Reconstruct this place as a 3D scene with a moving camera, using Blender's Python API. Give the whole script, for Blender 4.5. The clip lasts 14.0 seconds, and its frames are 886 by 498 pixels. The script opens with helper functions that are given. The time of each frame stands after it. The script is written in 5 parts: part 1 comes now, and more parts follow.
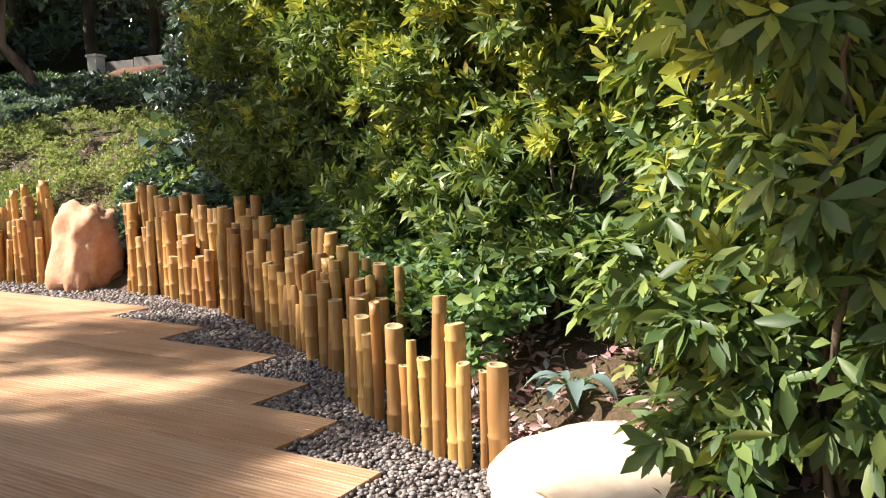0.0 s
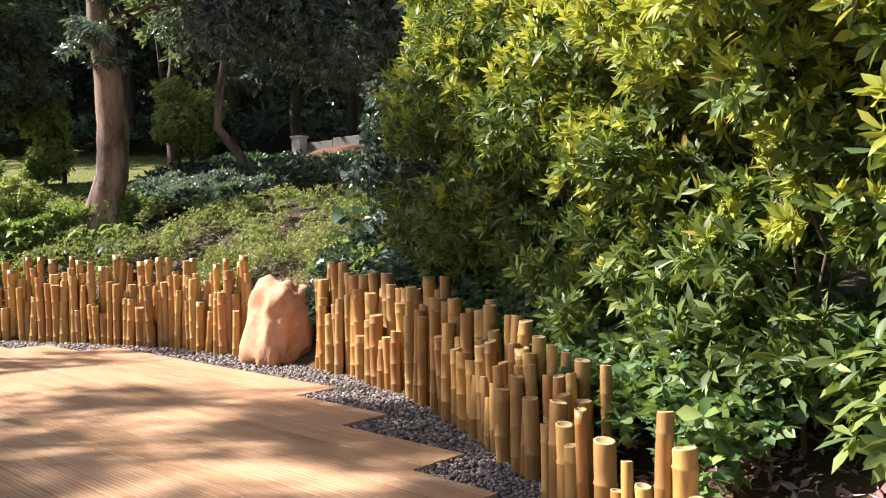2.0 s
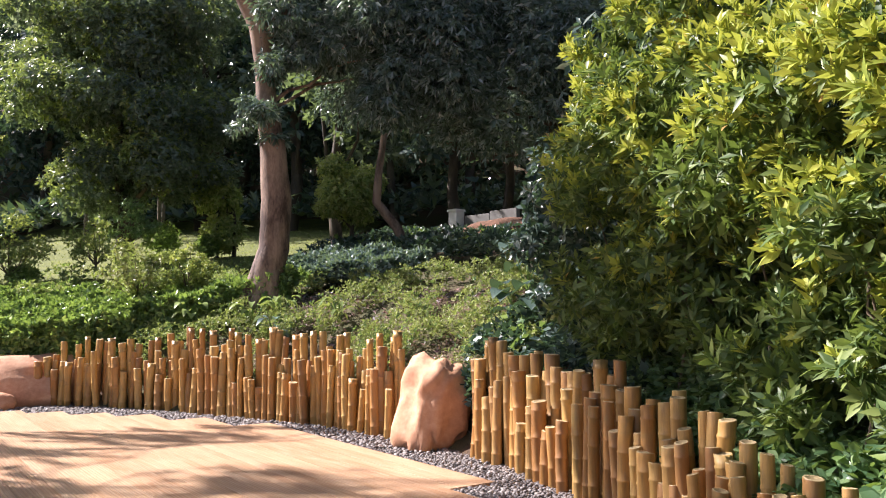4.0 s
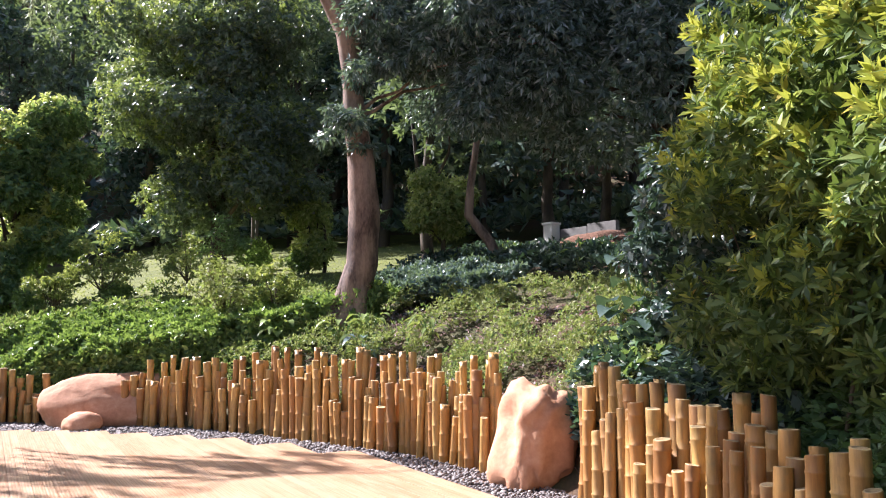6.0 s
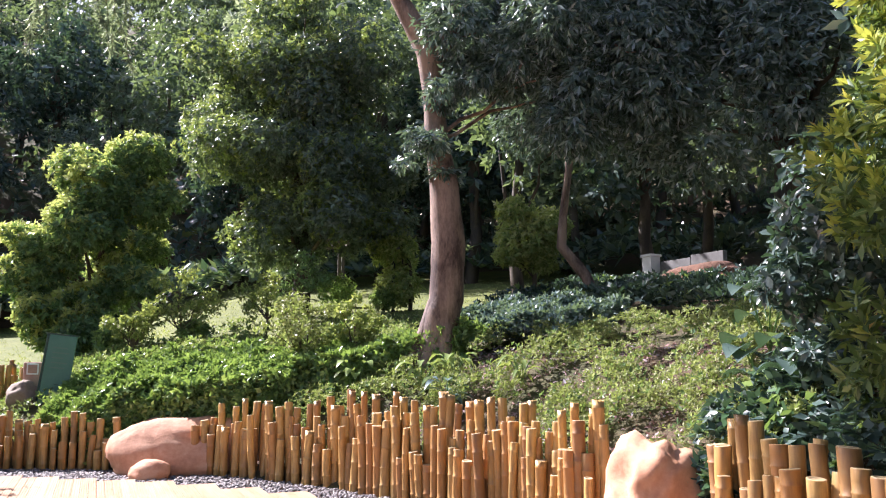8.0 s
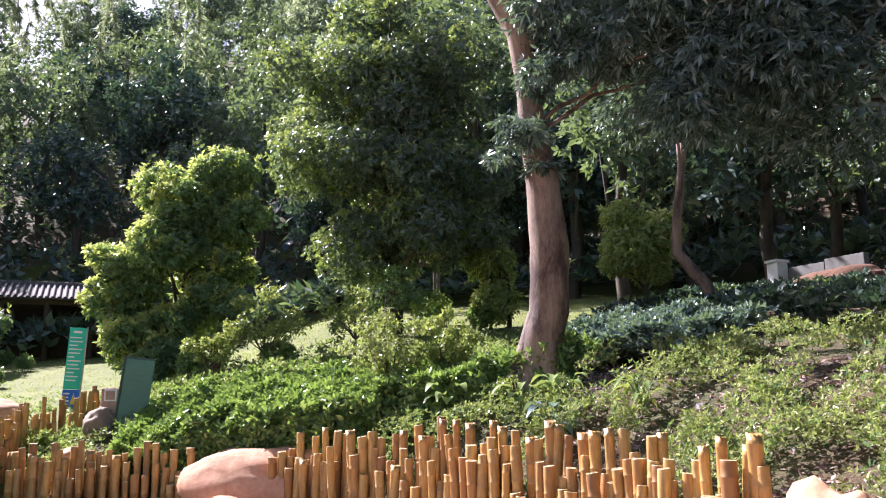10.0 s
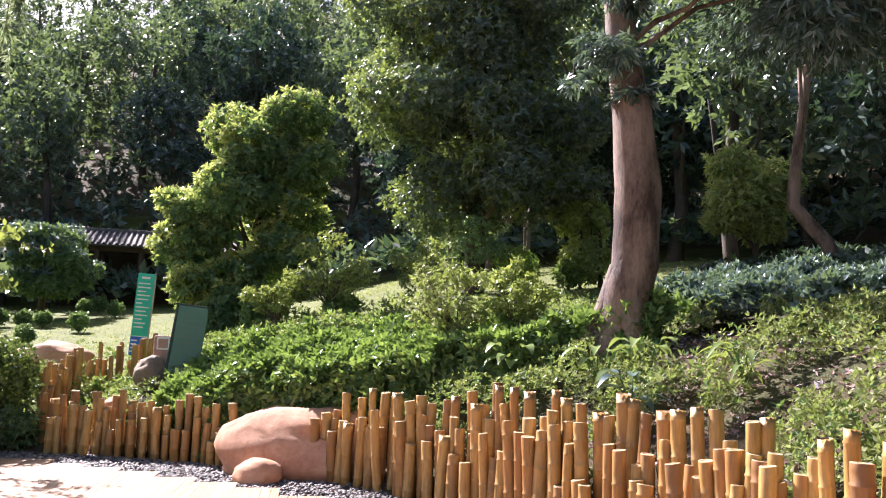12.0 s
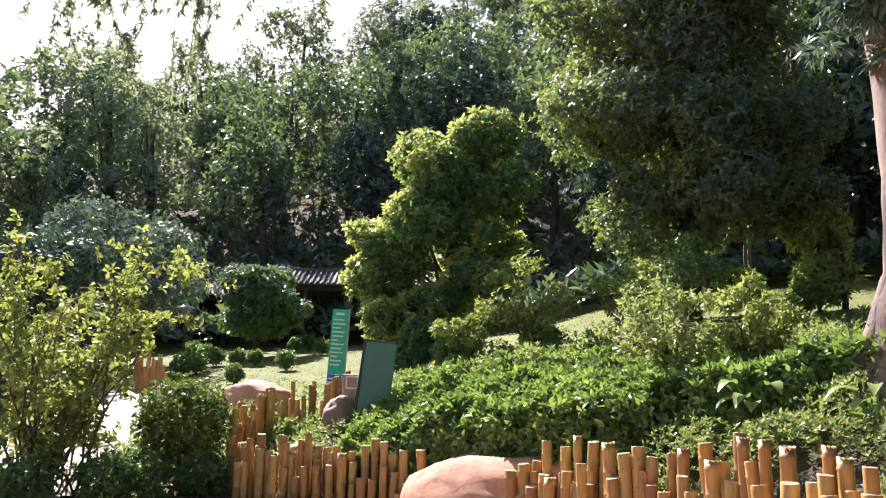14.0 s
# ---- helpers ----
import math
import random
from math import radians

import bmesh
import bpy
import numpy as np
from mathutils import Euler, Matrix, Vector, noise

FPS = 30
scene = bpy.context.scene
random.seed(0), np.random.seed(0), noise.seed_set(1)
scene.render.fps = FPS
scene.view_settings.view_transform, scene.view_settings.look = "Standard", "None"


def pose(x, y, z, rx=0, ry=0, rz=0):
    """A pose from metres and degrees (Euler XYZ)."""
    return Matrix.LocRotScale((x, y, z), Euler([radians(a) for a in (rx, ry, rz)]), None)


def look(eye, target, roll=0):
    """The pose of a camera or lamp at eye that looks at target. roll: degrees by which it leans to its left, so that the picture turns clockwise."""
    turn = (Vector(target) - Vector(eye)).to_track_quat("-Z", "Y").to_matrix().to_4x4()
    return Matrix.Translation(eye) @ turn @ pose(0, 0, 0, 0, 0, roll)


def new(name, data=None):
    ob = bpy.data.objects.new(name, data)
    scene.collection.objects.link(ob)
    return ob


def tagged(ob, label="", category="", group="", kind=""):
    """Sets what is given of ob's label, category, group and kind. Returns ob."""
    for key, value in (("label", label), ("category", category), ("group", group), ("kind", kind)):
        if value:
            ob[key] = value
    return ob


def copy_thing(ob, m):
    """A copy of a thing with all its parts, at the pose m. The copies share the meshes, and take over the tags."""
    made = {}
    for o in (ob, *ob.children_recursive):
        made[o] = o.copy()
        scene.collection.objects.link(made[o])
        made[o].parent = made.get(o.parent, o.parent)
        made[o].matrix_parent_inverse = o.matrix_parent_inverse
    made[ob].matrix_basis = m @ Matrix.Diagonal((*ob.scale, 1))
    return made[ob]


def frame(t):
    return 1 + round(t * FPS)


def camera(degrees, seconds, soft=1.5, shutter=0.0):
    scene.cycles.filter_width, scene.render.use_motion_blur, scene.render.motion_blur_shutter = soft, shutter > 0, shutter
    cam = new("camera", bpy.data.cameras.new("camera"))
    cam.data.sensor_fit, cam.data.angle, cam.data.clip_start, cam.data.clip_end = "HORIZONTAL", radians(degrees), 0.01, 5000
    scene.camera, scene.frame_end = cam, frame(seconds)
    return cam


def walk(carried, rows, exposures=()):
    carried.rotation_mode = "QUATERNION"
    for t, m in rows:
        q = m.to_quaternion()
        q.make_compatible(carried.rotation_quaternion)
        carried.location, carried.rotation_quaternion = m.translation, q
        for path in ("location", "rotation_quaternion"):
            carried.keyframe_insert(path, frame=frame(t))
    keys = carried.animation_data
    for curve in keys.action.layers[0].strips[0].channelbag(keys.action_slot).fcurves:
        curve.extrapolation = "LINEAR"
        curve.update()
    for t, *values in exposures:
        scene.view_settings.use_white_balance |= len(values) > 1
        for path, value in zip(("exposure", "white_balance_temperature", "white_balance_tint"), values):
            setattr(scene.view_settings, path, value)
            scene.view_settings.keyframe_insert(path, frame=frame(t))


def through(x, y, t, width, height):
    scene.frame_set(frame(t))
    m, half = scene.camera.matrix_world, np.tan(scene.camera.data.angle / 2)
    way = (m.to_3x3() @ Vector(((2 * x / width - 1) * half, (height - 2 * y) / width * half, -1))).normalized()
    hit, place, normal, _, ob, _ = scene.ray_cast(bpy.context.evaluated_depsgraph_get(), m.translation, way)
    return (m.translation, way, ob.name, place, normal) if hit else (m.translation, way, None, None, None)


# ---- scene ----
cam = camera(56.9, 14.0, soft=1.1)
PATH = [
    (0, (0.608, 0.123, 1.422), (0.485, 2.107, 1.198), -1.7),
    (0.5, (0.554, 0.268, 1.429), (0.333, 2.25, 1.27), -1.6),
    (1, (0.483, 0.363, 1.435), (0.207, 2.341, 1.328), -1.5),
    (1.5, (0.437, 0.462, 1.45), (0.052, 2.423, 1.369), -1.3),
    (2, (0.407, 0.633, 1.465), (-0.146, 2.555, 1.436), -1.0),
    (2.5, (0.366, 0.77, 1.466), (-0.329, 2.645, 1.488), -0.5),
    (3, (0.273, 0.921, 1.475), (-0.513, 2.76, 1.539), -0.3),
    (3.2, (0.22, 0.996, 1.47), (-0.591, 2.822, 1.563), -0.3),
    (5.3, (-0.204, 1.765, 1.519), (-1.207, 3.485, 1.705), -0.3),
    (5.5, (-0.285, 1.85, 1.52), (-1.304, 3.561, 1.705), -0.4),
    (6, (-0.419, 2.056, 1.526), (-1.509, 3.721, 1.723), 0.0),
    (6.5, (-0.534, 2.327, 1.559), (-1.721, 3.917, 1.804), 0.5),
    (7, (-0.679, 2.586, 1.544), (-1.911, 4.139, 1.804), 0.5),
    (7.2, (-0.754, 2.679, 1.54), (-1.99, 4.228, 1.81), 0.3),
    (9.3, (-1.751, 3.797, 1.617), (-3.074, 5.262, 1.936), -0.5),
    (9.5, (-1.845, 3.925, 1.599), (-3.186, 5.372, 1.925), -0.7),
    (10, (-2.116, 4.252, 1.606), (-3.547, 5.608, 1.945), -0.5),
    (10.5, (-2.391, 4.573, 1.603), (-3.871, 5.875, 1.938), 0.1),
    (11, (-2.548, 4.948, 1.594), (-4.038, 6.242, 1.919), 1.0),
    (11.5, (-2.676, 5.328, 1.603), (-4.216, 6.571, 1.89), 2.3),
    (12, (-2.945, 5.594, 1.601), (-4.545, 6.769, 1.845), 1.8),
    (12.5, (-3.205, 5.815, 1.596), (-4.879, 6.886, 1.822), 1.5),
    (13, (-3.456, 6.083, 1.635), (-5.235, 6.963, 1.884), 2.4),
    (13.5, (-3.796, 6.283, 1.64), (-5.622, 7.044, 1.934), 2.0),
    (14, (-4.162, 6.422, 1.664), (-5.995, 7.16, 1.974), 1.2),
]
EXPOSURES = [(0.0, 1.47, 6700, 15), (3.0, 1.42, 6450, 21), (5.5, 1.56, 5900, 23), (9.5, 1.78, 5800, 27), (14.0, 1.68, 6050, 25)]
walk(cam, [(t, look(eye, target, roll)) for t, eye, target, roll in PATH], EXPOSURES)

# ---------------------------------------------------------------- light
SUN_AZ, SUN_EL = radians(-95), radians(41)
world = bpy.data.worlds.new("sky")
scene.world = world
world.use_nodes = True
wn = world.node_tree
sky = wn.nodes.new("ShaderNodeTexSky")
sky.sky_type, sky.sun_disc = "NISHITA", False
sky.sun_elevation, sky.sun_rotation = SUN_EL, SUN_AZ
sky.air_density, sky.dust_density = 1.2, 2.5
wn.nodes["Background"].inputs["Strength"].default_value = 0.047
wn.links.new(sky.outputs[0], wn.nodes["Background"].inputs["Color"])
sun = new("sun", bpy.data.lights.new("sun", "SUN"))
sun.data.energy, sun.data.angle, sun.data.color = 5.0, radians(0.6), (1.0, 0.94, 0.84)
to_sun = Vector((math.sin(SUN_AZ) * math.cos(SUN_EL), math.cos(SUN_AZ) * math.cos(SUN_EL), math.sin(SUN_EL)))
sun.matrix_world = look(to_sun * 60, (0, 0, 0))


# ---------------------------------------------------------------- materials
class Nodes:
    """A material under construction."""

    def __init__(self, name, rough=0.7, metal=0.0):
        self.mat = bpy.data.materials.new(name)
        self.mat.use_nodes = True
        self.t = self.mat.node_tree
        self.b = self.t.nodes["Principled BSDF"]
        self.b.inputs["Roughness"].default_value = rough
        self.b.inputs["Metallic"].default_value = metal
        self.out = self.t.nodes["Material Output"]

    def add(self, kind, **values):
        n = self.t.nodes.new(kind)
        for k, v in values.items():
            n.inputs[k.replace("_", " ")].default_value = v
        return n

    def link(self, a, b):
        self.t.links.new(a, b)

    def coord(self, space="Object", stretch=(1, 1, 1), turn=0.0):
        c = self.add("ShaderNodeTexCoord")
        m = self.add("ShaderNodeMapping")
        m.inputs["Scale"].default_value = stretch
        m.inputs["Rotation"].default_value = (0, 0, turn)
        self.link(c.outputs[space], m.inputs[0])
        return m.outputs[0]

    def noise(self, vec, scale, detail=5.0, rough=0.6):
        n = self.add("ShaderNodeTexNoise", Scale=scale, Detail=detail, Roughness=rough)
        self.link(vec, n.inputs["Vector"])
        return n.outputs["Fac"]

    def ramp(self, fac, stops):
        r = self.add("ShaderNodeValToRGB")
        e = r.color_ramp.elements
        while len(e) < len(stops):
            e.new(0.5)
        for el, (p, c) in zip(e, stops):
            el.position, el.color = p, (*c, 1)
        self.link(fac, r.inputs[0])
        return r.outputs[0]

    def mix(self, fac, a, b, mode="MIX"):
        m = self.t.nodes.new("ShaderNodeMix")
        m.data_type, m.blend_type = "RGBA", mode
        for sock, v in ((m.inputs[0], fac), (m.inputs[6], a), (m.inputs[7], b)):
            if isinstance(v, (int, float)):
                sock.default_value = v
            elif isinstance(v, tuple):
                sock.default_value = (*v, 1)
            else:
                self.link(v, sock)
        return m.outputs[2]

    def math(self, op, a, b=0.0):
        m = self.t.nodes.new("ShaderNodeMath")
        m.operation = op
        for sock, v in ((m.inputs[0], a), (m.inputs[1], b)):
            if isinstance(v, (int, float)):
                sock.default_value = v
            else:
                self.link(v, sock)
        return m.outputs[0]

    def colour(self, c):
        self.link(c, self.b.inputs["Base Color"])

    def bump(self, fac, strength=0.4, distance=0.02):
        n = self.add("ShaderNodeBump", Strength=strength, Distance=distance)
        self.link(fac, n.inputs["Height"])
        self.link(n.outputs[0], self.b.inputs["Normal"])


BRIGHT = 1.75


def leaf_material(name, stops, gloss=0.4, through=0.35, glow=(0.30, 0.42, 0.05)):
    """Leaf: a tint for each leaf, soft blotches, light that passes through."""
    m = Nodes(name, gloss)
    stops = [(a, (min(0.6, c[0] * BRIGHT), min(0.6, c[1] * BRIGHT), c[2] * BRIGHT * 2.0)) for a, c in stops]
    g = m.add("ShaderNodeNewGeometry")
    tint = m.ramp(g.outputs["Random Per Island"], stops)
    v = m.coord()
    blot = m.noise(v, 2.3, 3)
    tint = m.mix(m.math("MULTIPLY", blot, 0.5), tint, (stops[0][1]), "MIX")
    m.colour(tint)
    m.b.inputs["Specular IOR Level"].default_value = 0.5 if gloss < 0.33 else 0.3
    tr = m.add("ShaderNodeBsdfTranslucent")
    m.link(m.mix(0.55, tint, glow), tr.inputs["Color"])
    mx = m.add("ShaderNodeMixShader", Fac=through)
    m.link(m.b.outputs[0], mx.inputs[1])
    m.link(tr.outputs[0], mx.inputs[2])
    m.link(mx.outputs[0], m.out.inputs["Surface"])
    return m.mat


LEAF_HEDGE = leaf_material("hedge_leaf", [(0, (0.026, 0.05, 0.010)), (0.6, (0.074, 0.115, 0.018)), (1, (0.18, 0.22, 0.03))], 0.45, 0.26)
# Yellower hedge leaf for young tips and for the painted sunlit side.
LEAF_YOUNG_LIT = leaf_material("young_lit_leaf", [(0, (0.14, 0.185, 0.02)), (0.6, (0.25, 0.285, 0.026)), (0.95, (0.38, 0.36, 0.036)), (1, (0.40, 0.19, 0.04))], 0.42, 0.38, (0.5, 0.5, 0.05))
LEAF_DARK = leaf_material("dark_leaf", [(0, (0.024, 0.04, 0.018)), (0.7, (0.056, 0.086, 0.036)), (1, (0.13, 0.165, 0.07))], 0.25, 0.18, (0.1, 0.2, 0.03))
LEAF_BROAD = leaf_material("groundcover_leaf", [(0, (0.035, 0.075, 0.018)), (0.7, (0.085, 0.15, 0.032)), (1, (0.20, 0.27, 0.065))], 0.3, 0.36)
LEAF_WEED = leaf_material("weed_leaf", [(0, (0.085, 0.105, 0.02)), (0.6, (0.205, 0.215, 0.04)), (1, (0.36, 0.345, 0.10))], 0.5, 0.4)
LEAF_LOW = leaf_material("low_hedge_leaf", [(0, (0.045, 0.085, 0.016)), (0.6, (0.12, 0.19, 0.028)), (1, (0.27, 0.34, 0.055))], 0.3, 0.32, (0.35, 0.5, 0.05))
LEAF_SILVER = leaf_material("pale_hedge_leaf", [(0, (0.05, 0.085, 0.04)), (0.6, (0.11, 0.155, 0.075)), (1, (0.24, 0.29, 0.16))], 0.26, 0.22)
LEAF_TREE = leaf_material("drooping_leaf", [(0, (0.038, 0.06, 0.028)), (0.7, (0.105, 0.148, 0.068)), (1, (0.25, 0.30, 0.16))], 0.25, 0.25, (0.2, 0.3, 0.05))
# Lighter leaf for crown tips on the sun's side, sunlight put into its colour.
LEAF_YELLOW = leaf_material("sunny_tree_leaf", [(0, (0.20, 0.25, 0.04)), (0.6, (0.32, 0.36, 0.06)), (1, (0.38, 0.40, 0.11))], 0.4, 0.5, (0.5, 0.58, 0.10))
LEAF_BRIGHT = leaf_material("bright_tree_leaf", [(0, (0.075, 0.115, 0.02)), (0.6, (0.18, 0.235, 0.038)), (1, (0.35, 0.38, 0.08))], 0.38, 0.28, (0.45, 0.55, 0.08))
LEAF_FOREST = leaf_material("forest_leaf", [(0, (0.034, 0.052, 0.022)), (0.7, (0.09, 0.125, 0.05)), (1, (0.19, 0.22, 0.09))], 0.28, 0.3)
LEAF_OLIVE = leaf_material("olive_leaf", [(0, (0.06, 0.10, 0.02)), (0.6, (0.14, 0.19, 0.03)), (1, (0.30, 0.31, 0.06))], 0.42, 0.4, (0.45, 0.5, 0.06))
LEAF_FEATHER = leaf_material("feathery_leaf", [(0, (0.08, 0.12, 0.04)), (1, (0.22, 0.27, 0.1))], 0.5, 0.45, (0.4, 0.45, 0.15))
LEAF_LITTER = leaf_material("dry_leaf", [(0, (0.13, 0.07, 0.035)), (0.6, (0.30, 0.19, 0.09)), (1, (0.45, 0.34, 0.2))], 0.8, 0.1, (0.4, 0.25, 0.1))
GRASS = leaf_material("grass_blade", [(0, (0.08, 0.115, 0.018)), (0.6, (0.16, 0.20, 0.03)), (1, (0.30, 0.31, 0.08))], 0.6, 0.4, (0.5, 0.55, 0.08))


def make_bark(name, dark, light, scale=6.0):
    m = Nodes(name, 0.75)
    v = m.coord(stretch=(1, 1, 0.35))
    big = m.noise(v, scale * 0.4, 4)
    fine = m.noise(v, scale * 5, 6, 0.7)
    c = m.ramp(m.math("ADD", m.math("MULTIPLY", big, 0.75), m.math("MULTIPLY", fine, 0.25)), [(0.41, dark), (0.5, tuple((a + b) / 2 for a, b in zip(dark, light))), (0.59, light)])
    m.colour(c)
    m.bump(fine, 0.5, 0.015)
    return m.mat


BARK_PALE = make_bark("smooth_pinkish_bark", (0.065, 0.036, 0.027), (0.33, 0.225, 0.17), 7.0)
BARK_DARK = make_bark("dark_bark", (0.03, 0.022, 0.016), (0.10, 0.075, 0.05))
BARK_TWIG = make_bark("twig_bark", (0.06, 0.045, 0.028), (0.18, 0.14, 0.09), 12)


def make_bamboo():
    m = Nodes("yellow_bamboo", 0.42)
    o = m.add("ShaderNodeObjectInfo")
    base = m.ramp(o.outputs["Random"], [(0, (0.40, 0.185, 0.055)), (0.3, (0.50, 0.27, 0.075)), (0.6, (0.58, 0.37, 0.12)), (0.85, (0.42, 0.25, 0.085)), (1, (0.27, 0.125, 0.045))])
    v = m.coord(stretch=(1, 1, 0.12))
    streak = m.noise(v, 38, 6, 0.65)
    v2 = m.coord()
    blot = m.noise(v2, 5, 5, 0.65)
    c = m.mix(m.ramp(streak, [(0.42, (0, 0, 0)), (0.72, (0.75, 0.75, 0.75))]), base, (0.24, 0.13, 0.05))
    c = m.mix(m.ramp(blot, [(0.52, (0, 0, 0)), (0.75, (0.7, 0.7, 0.7))]), c, (0.30, 0.24, 0.11))
    m.colour(c)
    m.bump(streak, 0.2, 0.004)
    return m.mat


BAMBOO = make_bamboo()


def make_plain(name, lo, hi, rough, scale=8.0, strength=0.25, distance=0.01, metal=0.0, spec=0.5):
    m = Nodes(name, rough, metal)
    v = m.coord()
    a = m.noise(v, scale, 6, 0.65)
    b = m.noise(v, scale * 9, 4, 0.6)
    m.colour(m.ramp(m.math("ADD", m.math("MULTIPLY", a, 0.7), m.math("MULTIPLY", b, 0.3)), [(0.33, lo), (0.67, hi)]))
    m.b.inputs["Specular IOR Level"].default_value = spec
    m.bump(b, strength, distance)
    return m.mat


BAMBOO_CUT = make_plain("cut_bamboo_end", (0.42, 0.31, 0.15), (0.62, 0.50, 0.28), 0.8, 30)
BAMBOO_HOLLOW = make_plain("bamboo_hollow", (0.30, 0.21, 0.10), (0.48, 0.37, 0.2), 0.9, 30)


def make_rock(name, lo, mid, hi):
    m = Nodes(name, 0.82)
    v = m.coord()
    a = m.noise(v, 1.7, 6, 0.6)
    b = m.noise(v, 14, 8, 0.7)
    c = m.noise(v, 70, 4, 0.7)
    f = m.math("ADD", m.math("MULTIPLY", a, 0.6), m.math("MULTIPLY", b, 0.4))
    m.colour(m.ramp(f, [(0.3, lo), (0.5, mid), (0.7, hi)]))
    m.bump(m.math("ADD", m.math("MULTIPLY", b, 0.8), m.math("MULTIPLY", c, 0.3)), 0.35, 0.03)
    return m.mat


SANDSTONE = make_rock("orange_sandstone", (0.40, 0.18, 0.095), (0.57, 0.30, 0.175), (0.70, 0.45, 0.30))
SANDSTONE_PALE = make_rock("pale_sandstone", (0.62, 0.48, 0.33), (0.74, 0.62, 0.47), (0.82, 0.74, 0.62))
SANDSTONE_GREY = make_rock("grey_brown_stone", (0.16, 0.11, 0.08), (0.24, 0.18, 0.13), (0.34, 0.27, 0.2))


def make_deck():
    m = Nodes("orange_deck_wood", 0.42)
    o = m.add("ShaderNodeObjectInfo")
    base = m.ramp(o.outputs["Random"], [(0, (0.44, 0.23, 0.12)), (0.5, (0.51, 0.295, 0.165)), (1, (0.57, 0.36, 0.215))])
    v = m.coord(stretch=(0.05, 1, 1))
    grain = m.noise(v, 55, 6, 0.7)
    v2 = m.coord(stretch=(0.5, 1, 1))
    patch = m.noise(v2, 2.2, 4)
    c = m.mix(m.ramp(grain, [(0.38, (0, 0, 0)), (0.68, (0.8, 0.8, 0.8))]), base, (0.64, 0.475, 0.33))
    c = m.mix(m.ramp(patch, [(0.45, (0, 0, 0)), (0.75, (0.45, 0.45, 0.45))]), c, (0.34, 0.16, 0.065))
    w = m.add("ShaderNodeTexWave", Scale=11.0, Distortion=0.3, Detail=1.0)
    w.bands_direction = "Y"
    m.link(m.coord(stretch=(0.05, 1, 1)), w.inputs["Vector"])
    c = m.mix(m.ramp(w.outputs["Fac"], [(0.1, (0.3, 0.3, 0.3)), (0.4, (0, 0, 0))]), c, (0.22, 0.10, 0.045))
    m.colour(c)
    m.bump(m.math("ADD", w.outputs["Fac"], m.math("MULTIPLY", grain, 0.8)), 0.28, 0.006)
    return m.mat


DECK = make_deck()


def make_pebble():
    m = Nodes("dark_pebble", 0.55)
    g = m.add("ShaderNodeNewGeometry")
    c = m.ramp(g.outputs["Random Per Island"], [(0, (0.06, 0.052, 0.052)), (0.6, (0.17, 0.15, 0.145)), (0.9, (0.32, 0.285, 0.27)), (1, (0.52, 0.46, 0.41))])
    n = m.noise(m.coord(), 90, 3)
    m.colour(m.mix(m.math("MULTIPLY", n, 0.4), c, (0.20, 0.175, 0.16)))
    return m.mat


PEBBLE = make_pebble()
GRAVEL_BED = make_plain("gravel_bed", (0.05, 0.045, 0.042), (0.16, 0.14, 0.13), 0.9, 28, 0.8, 0.02)


def make_soil():
    m = Nodes("soil_with_litter", 0.95)
    v = m.coord()
    a = m.noise(v, 0.5, 5)
    b = m.noise(v, 9, 7, 0.7)
    c = m.noise(v, 45, 5, 0.75)
    earth = m.ramp(c, [(0.3, (0.045, 0.028, 0.017)), (0.55, (0.13, 0.08, 0.045)), (0.75, (0.27, 0.17, 0.09))])
    moss = m.ramp(b, [(0.3, (0.03, 0.05, 0.015)), (0.7, (0.09, 0.12, 0.03))])
    m.colour(m.mix(m.ramp(a, [(0.4, (0, 0, 0)), (0.6, (0.8, 0.8, 0.8))]), earth, moss))
    m.bump(m.math("ADD", b, m.math("MULTIPLY", c, 0.6)), 0.8, 0.06)
    return m.mat


SOIL = make_soil()
RED_EARTH = make_plain("red_earth", (0.10, 0.05, 0.03), (0.24, 0.12, 0.075), 0.95, 6, 0.7, 0.05)
LAWN = make_plain("lawn_turf", (0.06, 0.085, 0.012), (0.175, 0.19, 0.035), 0.95, 1.1, 0.7, 0.04)
PAVING = make_plain("pale_paving", (0.30, 0.27, 0.23), (0.44, 0.40, 0.35), 0.8, 5, 0.2, 0.01)
GREEN_PANEL = make_plain("dark_green_panel", (0.06, 0.17, 0.12), (0.09, 0.22, 0.16), 0.35, 4, 0.05)
GREEN_EDGE = make_plain("panel_edge", (0.015, 0.045, 0.03), (0.03, 0.07, 0.05), 0.5, 6, 0.05)
TEAL = make_plain("teal_sign_face", (0.01, 0.46, 0.32), (0.02, 0.55, 0.40), 0.35, 4, 0.03)
BLUE = make_plain("blue_sign_face", (0.01, 0.10, 0.55), (0.02, 0.16, 0.65), 0.35, 4, 0.03)
WHITE = make_plain("white_paint", (0.70, 0.70, 0.68), (0.82, 0.82, 0.80), 0.6, 6, 0.1)
STEEL = make_plain("grey_steel", (0.25, 0.26, 0.27), (0.42, 0.43, 0.44), 0.4, 12, 0.05, 0.005, 0.8)
DARK_METAL = make_plain("dark_painted_metal", (0.018, 0.02, 0.022), (0.045, 0.05, 0.05), 0.45, 12, 0.05)
LAMP_GLASS = make_plain("frosted_lamp_cover", (0.30, 0.32, 0.31), (0.42, 0.44, 0.42), 0.3, 10, 0.02)
TILE = make_plain("grey_roof_tile", (0.07, 0.06, 0.055), (0.19, 0.165, 0.15), 0.8, 5, 0.4, 0.02)
